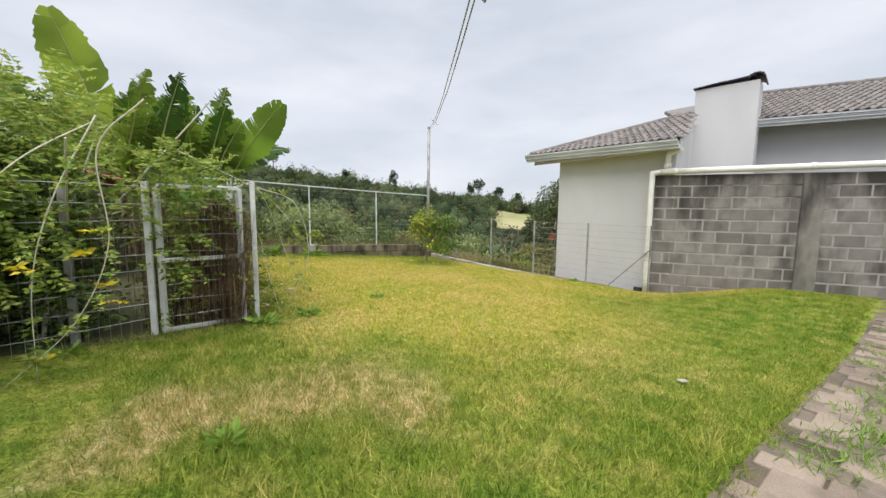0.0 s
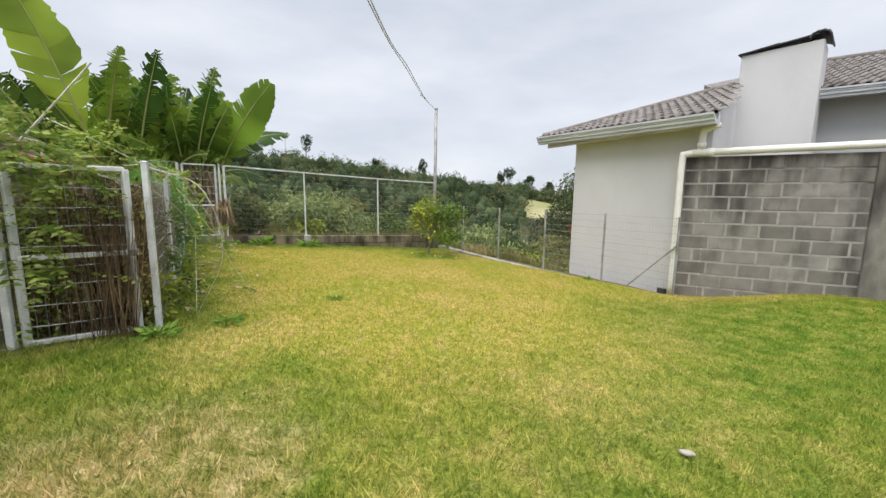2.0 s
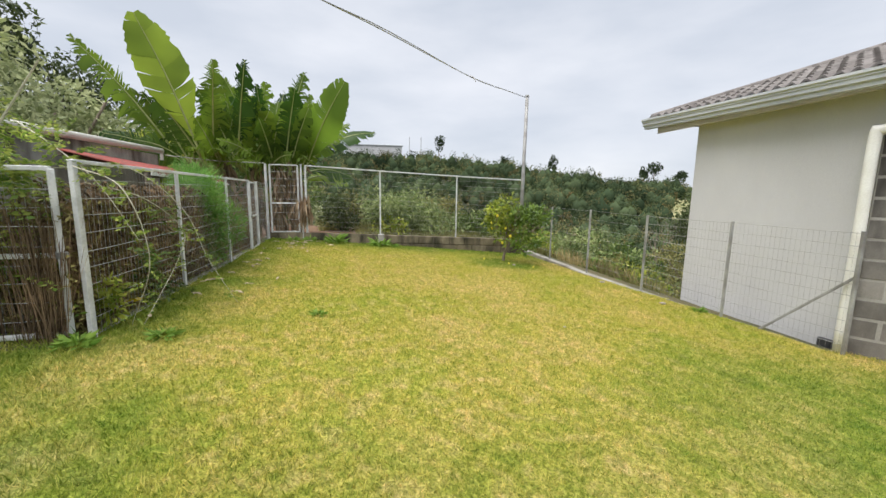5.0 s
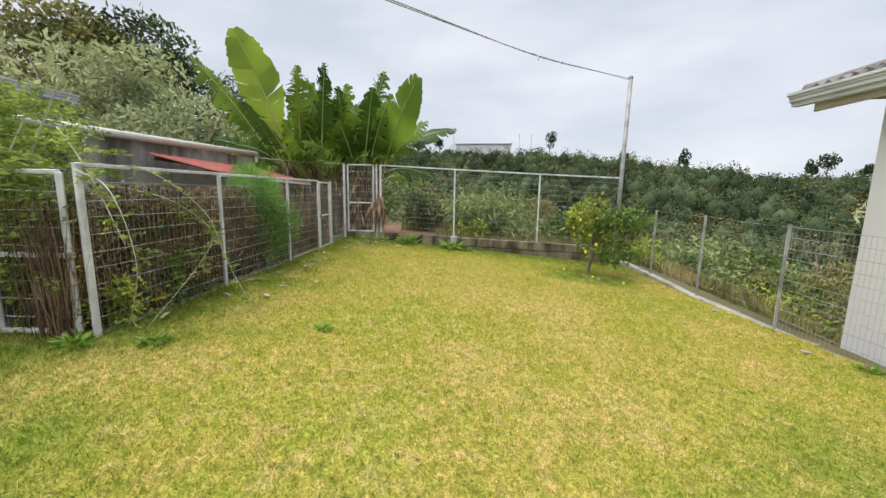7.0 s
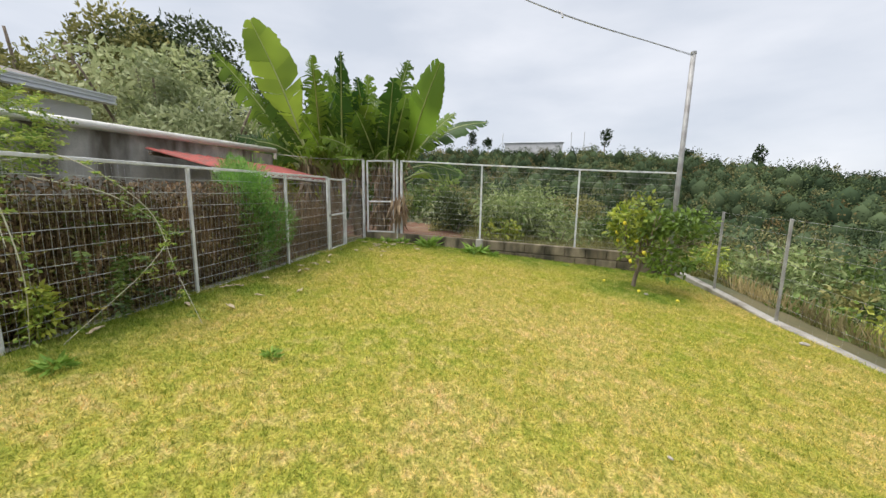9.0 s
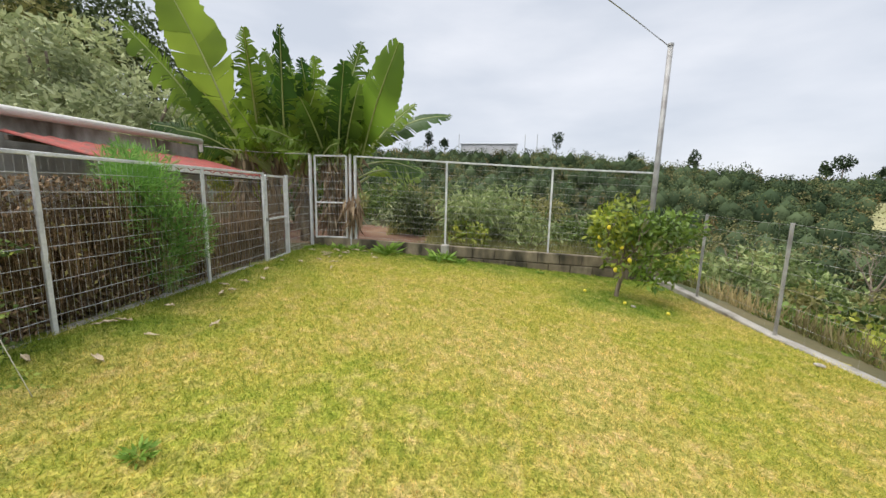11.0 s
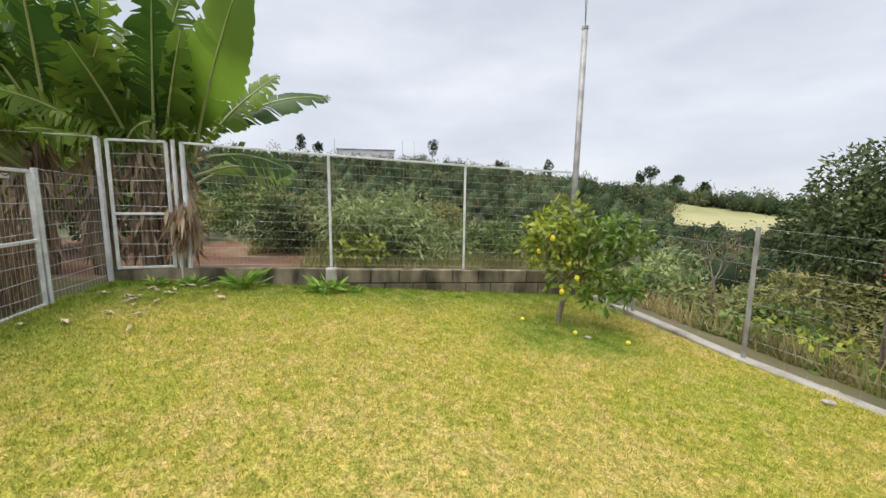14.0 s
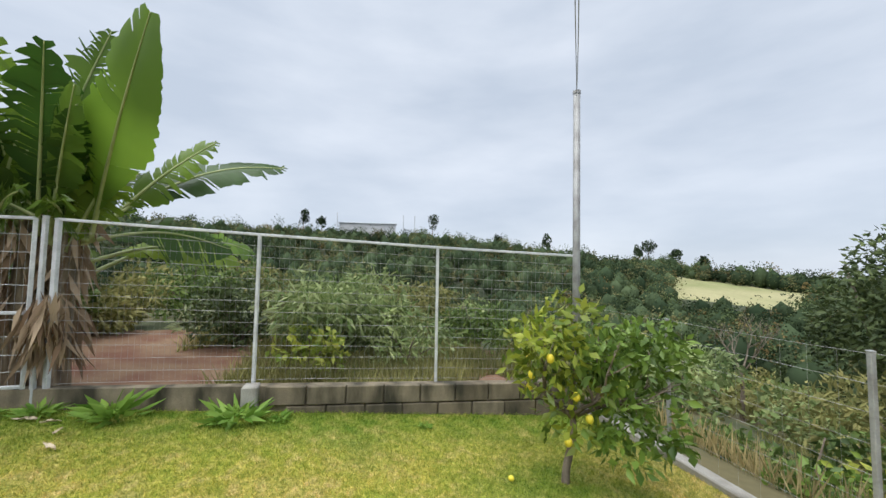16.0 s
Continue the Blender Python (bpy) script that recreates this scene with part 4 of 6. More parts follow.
def build_bananas():
    leaves = (
        ((-7.15, 5.75, 2.5), (-6.95, 4.74, 5.06), 0.84, 0.12), ((-7.95, 5.64, 2.4), (-8.2, 4.0, 4.75), 0.6, 0.95),
        ((-7.5, 6.1, 2.4), (-6.2, 5.75, 4.36), 0.6, 0.9), ((-7.2, 6.5, 2.4), (-5.98, 6.25, 4.44), 0.62, 0.9),
        ((-7.33, 6.96, 2.4), (-6.7, 7.0, 4.3), 0.6, 0.85), ((-6.98, 7.35, 2.3), (-6.48, 7.84, 4.68), 0.66, 0.9),
        ((-7.1, 7.6, 2.4), (-6.3, 8.0, 3.95), 0.5, 0.15), ((-6.62, 7.8, 2.25), (-4.9, 7.83, 4.22), 0.78, 0.12),
        ((-6.7, 7.75, 2.3), (-6.3, 9.85, 3.58), 0.56, 0.35), ((-6.8, 7.85, 2.3), (-6.15, 8.85, 3.6), 0.45, 0.6),
        ((-7.0, 7.9, 1.9), (-8.2, 10.3, 2.4), 0.6, 0.5), ((-6.9, 7.8, 2.0), (-7.4, 9.7, 2.15), 0.55, 0.5),
        ((-6.7, 7.70, 2.2), (-6.7, 9.3, 2.3), 0.5, 0.5), ((-8.05, 5.55, 2.4), (-8.43, 4.68, 3.9), 0.55, 0.8),
        ((-7.42, 5.95, 2.3), (-7.3, 5.0, 3.7), 0.6, 0.7), ((-7.62, 6.77, 2.4), (-7.2, 6.2, 4.4), 0.6, 0.85),
        ((-6.95, 6.90, 2.3), (-6.6, 6.6, 3.9), 0.6, 0.5), ((-6.8, 7.41, 2.3), (-6.0, 7.3, 4.1), 0.62, 0.6),
        ((-8.0, 5.60, 2.3), (-8.48, 4.35, 3.02), 0.5, 0.8), ((-7.0, 7.3, 2.2), (-6.3, 6.6, 3.4), 0.55, 0.6),
        ((-7.5, 6.3, 2.2), (-6.9, 5.6, 3.3), 0.55, 0.7), ((-6.8, 7.5, 2.2), (-5.8, 7.5, 3.7), 0.62, 0.4),
        ((-6.75, 7.6, 2.0), (-6.05, 7.95, 3.2), 0.5, 0.7), ((-7.3, 6.7, 2.2), (-6.4, 6.9, 3.6), 0.6, 0.4), ((-7.6, 6.2, 2.3), (-6.9, 5.9, 4.0), 0.6, 0.8))
    rnd = random.Random(71)
    extra = []
    stems_at = ((-6.75, 7.62), (-6.98, 7.35), (-7.35, 6.9), (-7.62, 6.35), (-7.95, 5.85), (-7.3, 6.6), (-7.0, 7.1))
    for sx, sy in stems_at:
        for k in range(6):
            a, ln = rnd.uniform(0, 6.28), rnd.uniform(0.35, 1.0)
            extra.append(((sx, sy, 2.25), (sx + math.cos(a) * ln, sy + math.sin(a) * ln, rnd.uniform(3.2, 4.35)), rnd.uniform(0.4, 0.55), rnd.uniform(0.6, 0.9)))
    for sx, sy in stems_at:
        for k in range(2):
            a, ln = rnd.uniform(-1.6, 1.6) - 0.4, rnd.uniform(0.7, 1.2)
            extra.append(((sx, sy, 2.3), (sx + math.cos(a) * ln, sy + math.sin(a) * ln, rnd.uniform(2.3, 3.0)), rnd.uniform(0.4, 0.55), 0.9))
    leaves += tuple(extra)
    stems = ((-6.75, 7.62), (-6.98, 7.35), (-7.35, 6.9), (-7.62, 6.35), (-7.95, 5.85))
    plants = []
    for i, (x, y) in enumerate(stems):
        z = 0.62
        p = thing("banana_plant", "banana plant with torn green leaves and dry skirts behind the fence", "banana plant", "banana plants in the corner")
        bm = bmesh.new()
        tube(bm, smooth_line([(x, y, z - 0.1), (x + 0.03, y - 0.02, 1.3), (x - 0.02, y + 0.03, 2.0), (x, y, 2.55)], 4), [0.14, 0.135, 0.13, 0.13, 0.12, 0.12, 0.115, 0.11, 0.105, 0.1, 0.09, 0.08, 0.06], 10)
        part("stem", bm, BANANA_STEM, p, "brown fibrous false stem", True)
        rng = np.random.default_rng(40 + i)
        a = rng.uniform(0, 6.28, 110)
        hz = rng.uniform(1.1, 2.65, 110)
        c = np.stack([x + 0.14 * np.cos(a), y + 0.14 * np.sin(a), hz], 1)
        v, f = leaf_arrays(rng, c, 0.42, 0.07, np.stack([np.cos(a) * 0.35, np.sin(a) * 0.35, -1.0 + 0 * a], 1), 0.3, 0.28)
        array_mesh("dry_leaves", v, f, DEAD_LEAF, p, "brown withered leaves hanging down the stem")
        plants.append(p)
    for k, (b, t, w, torn) in enumerate(leaves):
        own = min(range(len(stems)), key=lambda i: (stems[i][0] - b[0]) ** 2 + (stems[i][1] - b[1]) ** 2)
        flat = math.hypot(t[0] - b[0], t[1] - b[1]) > abs(t[2] - b[2])
        sx, sy = stems[own]
        blade, rib = banana_leaf(b, t, w * 1.12, k + 1, 0.1 if flat else 0.05, None, torn, random.Random(k).uniform(-0.5, 0.5) if torn > 0.3 else 0.0)
        # five leaves take the brighter colour, as if the light struck them
        leaf = part("leaf", blade, LIT_BANANA if k in (0, 6, 7, 10, 11) else BANANA, plants[own], "", True)
        part("midrib", rib, BANANA_RIB, leaf, "", True)
        bm = bmesh.new()
        tube(bm, smooth_line([(sx, sy, 2.0), (0.5 * (sx + b[0]), 0.5 * (sy + b[1]), 2.25), b], 4), 0.035, 6)
        part("petiole", bm, BANANA_RIB, plants[own], smooth=True)
    rng = np.random.default_rng(8)
    d = thing("dead_leaf_bunch", "withered brown banana leaves hung on the gate post", "dead leaves")
    c = np.stack([rng.normal(-6.07, 0.06, 160), rng.normal(7.47, 0.06, 160), rng.uniform(1.3, 1.75, 160)], 1)
    v, f = leaf_arrays(rng, c, 0.36, 0.05, np.array([[0.05, -0.05, -1.0]]), 0.2, 0.25)
    array_mesh("leaves", v, f, DEAD_LEAF, d)


build_bananas()


def limb(bm, rnd, a, way, length, radius, depth, tips):
    """A branch that forks; tips collect the ends."""
    pts, p, w = [Vector(a)], Vector(a), Vector(way).normalized()
    for _ in range(4):
        w = (w + Vector((rnd.uniform(-0.25, 0.25), rnd.uniform(-0.25, 0.25), rnd.uniform(-0.1, 0.2)))).normalized()
        p = p + w * length / 4
        pts.append(p.copy())
    tube(bm, pts, [radius * (1 - 0.13 * i) for i in range(5)], 6)
    tips.append(p.copy())
    if depth:
        for _ in range(rnd.choice((2, 3))):
            nw = (w + Vector((rnd.uniform(-0.9, 0.9), rnd.uniform(-0.9, 0.9), rnd.uniform(-0.2, 0.6)))).normalized()
            limb(bm, rnd, pts[rnd.choice((3, 4))], nw, length * rnd.uniform(0.6, 0.8), radius * 0.55, depth - 1, tips)


def build_lemon_tree():
    t = thing("lemon_tree", "small lemon tree with yellow fruit on the lawn", "tree", place=(0, 0, 0))
    rnd = random.Random(4)
    bm, tips = bmesh.new(), []
    x, y, z = -2.2, 10.03, 0.28
    tube(bm, smooth_line([(x, y, z - 0.1), (x + 0.01, y, z + 0.15), (x + 0.06, y + 0.02, z + 0.42), (x + 0.05, y + 0.02, z + 0.62)], 4), [0.036 - 0.001 * i for i in range(13)], 8)
    for w in ((-0.7, -0.4, 0.9), (0.1, 0.1, 1), (0.9, 0.5, 0.55), (-0.3, 0.6, 0.8), (0.6, -0.2, 0.9)):
        limb(bm, rnd, (x + 0.05, y + 0.02, z + 0.55), w, 0.4, 0.02, 2, tips)
    part("trunk", bm, BARK, t, smooth=True)
    rng = np.random.default_rng(14)
    crown(rng, "crown", 820, (-2.24, 9.97, 1.25), (0.54, 0.52, 0.56), 0.1, 0.048, LEMON_LEAF, t, "yellow-green leaves", 0.2, 12, 0.42)
    crown(rng, "crown", 1150, (-1.80, 10.26, 1.22), (0.52, 0.52, 0.50), 0.1, 0.048, CITRUS_LEAF, t, "dark green leaves", 0.2, 12, 0.42)
    crown(rng, "crown", 170, (-1.66, 10.15, 0.74), (0.36, 0.33, 0.2), 0.1, 0.048, CITRUS_LEAF, t, "low dark green leaves", 0.3, 6, 0.4)
    for fx, fy, fz in ((-2.33, 9.7, 1.20), (-2.0, 9.72, 1.10), (-2.42, 9.85, 1.06), (-2.15, 9.62, 1.36), (-1.95, 9.85, 0.92), (-2.5, 10.0, 1.25), (-2.05, 9.7, 0.78)):
        bm = bmesh.new()
        bmesh.ops.create_uvsphere(bm, u_segments=10, v_segments=8, radius=0.028, matrix=Matrix.Translation((fx, fy, fz)) @ Matrix.Diagonal((1, 1, 1.2, 1)))
        part("lemon", bm, LEMON, t, smooth=True)
    for fx, fy in ((-1.9, 9.75), (-2.5, 9.7), (-1.4, 9.9)):
        bm = bmesh.new()
        bmesh.ops.create_uvsphere(bm, u_segments=10, v_segments=8, radius=0.022, matrix=Matrix.Translation((fx, fy, lawn_z(fx, fy) + 0.02)) @ Matrix.Diagonal((1.15, 1, 1, 1)))
        tagged(part("fallen_lemon", bm, LEMON, smooth=True), "ripe yellow lemon lying in the grass", "lemon", "fallen lemons")


build_lemon_tree()


def bush(name, label, centre, radii, n, length, width, mat, seed, stems=6, droop=0.3, lumps=9, group="", trunk=None):
    """A shrub: stems from the ground and a lumpy crown."""
    b = thing(name, label, "tree" if name.endswith("tree") else "shrub", group)
    rnd = random.Random(seed)
    cx, cy, cz = centre
    g = ground_z(cx, cy)
    bm = bmesh.new()
    for _ in range(stems):
        e = (cx + rnd.uniform(-0.6, 0.6) * radii[0], cy + rnd.uniform(-0.6, 0.6) * radii[1], cz + rnd.uniform(-0.3, 0.7) * radii[2])
        r = trunk or 0.018 + 0.012 * radii[2]
        tube(bm, smooth_line([(cx + rnd.uniform(-0.08, 0.08), cy + rnd.uniform(-0.08, 0.08), g - 0.1), (cx * 0.7 + e[0] * 0.3, cy * 0.7 + e[1] * 0.3, g * 0.6 + e[2] * 0.4), e], 4), [r * (1 - 0.09 * i) for i in range(9)], 6)
    part("stems", bm, BARK, b, smooth=True)
    rng = np.random.default_rng(seed)
    crown(rng, "crown", n, centre, radii, length, width, mat, b, "", droop, lumps)
    return b


bush("silver_bush", "silvery green shrub with drooping narrow leaves behind the fence", (-6.9, 11.2, 1.2), (1.2, 1.2, 0.95), 3600, 0.2, 0.05, SILVER_LEAF, 21, 7, 0.5, 13)
bush("silver_bush", "silvery green shrub with drooping narrow leaves behind the fence", (-5.6, 11.7, 0.85), (0.85, 0.85, 0.6), 1500, 0.18, 0.045, SILVER_LEAF, 22, 5, 0.6, 9)
bush("broadleaf_bush", "bright green low shrub behind the fence", (-6.1, 10.2, 0.8), (0.5, 0.5, 0.4), 420, 0.13, 0.08, LIME_LEAF, 23, 4)
bush("young_tree", "small dark green tree behind the fence", (-8.3, 10.1, 1.05), (0.75, 0.75, 0.75), 1500, 0.12, 0.06, DARK_LEAF, 24, 4)
bush("silver_bush", "pale feathery shrub on the slope", (-9.6, 10.4, 0.9), (0.9, 0.9, 0.6), 1100, 0.2, 0.05, PALE_LEAF, 25, 5, 0.4)
bush("tall_tree", "dark glossy tree rising beyond the mesh fence", (1.35, 17.9, 1.1), (1.75, 1.75, 2.1), 13000, 0.14, 0.065, DARK_LEAF, 26, 6, 0.3, 14, trunk=0.09)
bush("slope_bush", "dense dark shrub below the kerb", (-0.6, 12.9, -0.3), (1.25, 0.95, 0.7), 2800, 0.12, 0.065, SHADE_LEAF, 27, 6)
bush("slope_bush", "yellow-green shrub below the kerb", (0.15, 12.1, -0.25), (0.75, 0.6, 0.5), 900, 0.11, 0.06, LIME_LEAF, 28, 5)
bush("slope_bush", "pale grey-leaved shrub below the fence", (-1.9, 14.2, 0.35), (1.3, 1.0, 0.6), 1500, 0.16, 0.06, SILVER_LEAF, 29, 6, 0.1)
bush("slope_bush", "dry olive bramble on the slope", (2.2, 13.8, -0.7), (1.5, 1.6, 0.9), 2600, 0.14, 0.04, OLIVE_LEAF, 30, 6)
bush("slope_bush", "dry olive bramble on the slope", (1.2, 15.4, -0.4), (1.9, 1.6, 1.0), 2800, 0.16, 0.05, OLIVE_LEAF, 31, 6)
bush("slope_bush", "green shrub under the house wall", (2.1, 11.6, -0.5), (0.8, 0.8, 0.6), 1100, 0.12, 0.05, SHADE_LEAF, 32, 5)
bush("slope_bush", "lime green shrub beside tall grass", (-3.0, 13.6, 0.2), (0.9, 0.8, 0.5), 1000, 0.13, 0.05, LIME_LEAF, 33, 5)
bush("red_shrub", "small shrub with red leaves beyond the mesh", (1.2, 13.95, 0.85), (0.15, 0.15, 0.16), 60, 0.06, 0.035, RED_LEAF, 35, 4)
bush("slope_bush", "dark citrus shrub beside the kerb", (0.45, 10.95, -0.1), (0.7, 0.45, 0.4), 900, 0.09, 0.05, CITRUS_LEAF, 36, 5)
bush("slope_bush", "dark citrus shrub beside the kerb", (-0.55, 11.6, 0.0), (0.6, 0.45, 0.42), 800, 0.09, 0.05, CITRUS_LEAF, 37, 5)
bush("slope_bush", "dry olive bramble on the slope", (-4.3, 14.6, 0.35), (1.4, 1.0, 0.6), 1600, 0.16, 0.04, OLIVE_LEAF, 34, 6)

for k, (x, y, r, m, lab) in enumerate(((-10.6, 12.4, 1.2, OLIVE_LEAF, "dry olive bramble past the red soil"), (-9.2, 13.4, 1.3, SHADE_LEAF, "dense green shrub past the red soil"), (-12.2, 10.6, 1.4, SHADE_LEAF, "dense green shrub past the red soil"), (-7.6, 14.0, 1.2, OLIVE_LEAF, "dry olive bramble past the red soil"), (-12.8, 12.8, 1.5, DARK_LEAF, "dark shrub at the edge of the valley"), (-6.0, 14.6, 1.1, SHADE_LEAF, "dense green shrub past the red soil"), (-10.6, 8.9, 0.8, OLIVE_LEAF, "dry grass tussock behind banana plants"))):
    bush("slope_bush", lab, (x, y, ground_z(x, y) + 0.55 * r), (r, r, 0.75 * r), 1500, 0.17, 0.06, m, 120 + k, 5)


def build_dead_tree():
    t = thing("bare_tree", "leafless pale-barked tree on the slope", "tree")
    bm, tips, rnd = bmesh.new(), [], random.Random(6)
    x, y = -1.2, 22.3
    g = ground_z(x, y)
    tube(bm, [(x, y, g - 0.2), (x + 0.05, y, g + 0.9), (x, y, g + 1.6)], [0.08, 0.06, 0.05], 7)
    for w in ((-0.6, 0, 1), (0.5, 0.3, 1), (0.9, -0.2, 0.6), (-0.1, 0.4, 1)):
        limb(bm, rnd, (x, y, g + 1.5), w, 0.8, 0.03, 3, tips)
    part("trunk", bm, BARK, t)


build_dead_tree()


# ---- overgrown corner: shrub, stems, dry stalks, fern ----
def compound_leaf(rng, base, way, length, pairs, size):
    """Centres and ways of the leaflets of one feather leaf."""
    w = np.array(way) / (np.linalg.norm(way) + 1e-9)
    side = np.cross(w, [0, 0, 1.0])
    side /= np.linalg.norm(side) + 1e-9
    c, o = [], []
    for i in range(pairs):
        f = (i + 1) / pairs
        p = np.array(base) + w * length * f + np.array([0, 0, -0.25 * length * f * f])
        for sg in (-1, 1):
            c.append(p)
            o.append(side * sg + w * 0.4)
    return c, o


def build_corner_shrub():
    t = thing("climbing_shrub", "sprawling shrub with feathery yellow-green leaves over the gate", "shrub")
    rng = np.random.default_rng(31)
    rnd = random.Random(31)
    bm = bmesh.new()
    for k in range(14):
        x, y = -2.9 + rnd.uniform(-0.5, 0.4), 2.1 + rnd.uniform(-0.4, 0.4)
        e = (x + rnd.uniform(-0.4, 0.9), y + rnd.uniform(-0.7, 0.7), rnd.uniform(1.7, 2.7))
        tube(bm, smooth_line([(x, y, 0.6), (x + rnd.uniform(-0.1, 0.1), y, 1.3), e], 5), [0.018 - 0.0012 * i for i in range(11)], 5)
    part("stems", bm, STEM, t)
    # sun and shade are in the leaf colours: lighter above, darker inside
    for nm, count, centre, radii, mat, lab in (("foliage", 620, (-2.95, 2.05, 2.2), (1.0, 0.85, 0.6), SHRUB_LEAF, "feathery leaves in a lighter green painted as sunlit"), ("foliage", 1700, (-3.1, 1.95, 1.45), (0.85, 0.8, 0.8), SHADE_LEAF, "feathery leaves in a darker green painted as shaded"), ("foliage", 260, (-2.5, 1.75, 1.75), (0.45, 0.5, 0.55), SHRUB_LEAF, "feathery leaves on the mesh"), ("foliage", 110, (-1.98, 2.68, 2.0), (0.42, 0.5, 0.22), SHRUB_LEAF, "feathery leaves over the gate"), ("foliage", 75, (-1.95, 2.72, 1.35), (0.26, 0.4, 0.6), SHRUB_LEAF, "sprays climbing through the gate"), ("foliage", 90, (-2.35, 3.6, 1.2), (0.5, 0.4, 0.4), SHADE_LEAF, "sprays climbing behind the mesh")):
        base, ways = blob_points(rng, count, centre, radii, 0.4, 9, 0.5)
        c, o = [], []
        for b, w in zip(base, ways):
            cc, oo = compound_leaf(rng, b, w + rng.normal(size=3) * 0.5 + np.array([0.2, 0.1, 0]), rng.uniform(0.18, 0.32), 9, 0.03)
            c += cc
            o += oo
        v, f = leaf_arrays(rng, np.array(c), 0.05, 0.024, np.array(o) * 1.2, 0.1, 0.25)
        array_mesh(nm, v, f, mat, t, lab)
    # long arching canes
    canes = (
        [(-2.05, 3.05, 1.95), (-1.9, 3.45, 1.98), (-2.0, 3.85, 1.62), (-1.93, 4.0, 1.15), (-1.76, 4.17, 0.72)],
        [(-2.0, 3.2, 1.85), (-2.15, 3.6, 1.72), (-2.25, 3.9, 1.42), (-2.1, 3.8, 1.15), (-1.6, 3.4, 0.74)],
        [(-1.42, 2.05, 2.42), (-1.55, 1.86, 2.1), (-1.52, 1.86, 1.55), (-1.62, 1.72, 1.1), (-1.78, 1.45, 0.78)],
        [(-1.6, 1.9, 2.3), (-1.68, 1.7, 1.8), (-1.72, 1.6, 1.35), (-1.72, 1.58, 0.8)],
        [(-2.2, 2.3, 2.4), (-1.75, 1.6, 2.0), (-1.85, 1.35, 1.6)],
        [(-1.55, 3.1, 1.95), (-1.3, 3.3, 1.8), (-1.25, 3.4, 1.3), (-1.45, 3.3, 0.8)],
        [(-2.3, 2.9, 2.3), (-1.9, 3.05, 2.1), (-1.5, 3.2, 1.85), (-1.25, 3.35, 1.45)])
    c, o = [], []
    for q in canes:
        line = smooth_line(q, 8)
        bm = bmesh.new()
        tube(bm, line, [0.0055 - 0.0035 * i / len(line) for i in range(len(line))], 5)
        part("cane", bm, STEM, t, "pale thin arching cane", True)
        for p in line[3::2]:
            for _ in range(2):
                cc, oo = compound_leaf(rng, p, rng.normal(size=3), rng.uniform(0.05, 0.12), 5, 0.02)
                c += cc
                o += oo
    v, f = leaf_arrays(rng, np.array(c), 0.035, 0.018, np.array(o), 0.1, 0.3)
    array_mesh("cane_leaves", v, f, SHRUB_LEAF, t)
    c, o = [], []
    for p in ((-1.52, 1.87, 1.62), (-1.6, 1.8, 1.5), (-1.55, 1.86, 1.3), (-1.58, 1.8, 1.2), (-1.75, 1.55, 1.45), (-1.72, 1.6, 0.9), (-1.8, 1.5, 0.85), (-1.9, 3.3, 0.95), (-2.0, 3.4, 0.85)):
        cc, oo = compound_leaf(rng, p, (rng.normal(), rng.normal(), 0.1), 0.13, 5, 0.03)
        c += cc
        o += oo
    v, f = leaf_arrays(rng, np.array(c), 0.05, 0.026, np.array(o), 0.0, 0.2)
    array_mesh("yellow_leaves", v, f, YELLOW_LEAF, t, "bright yellow dying leaves")


build_corner_shrub()


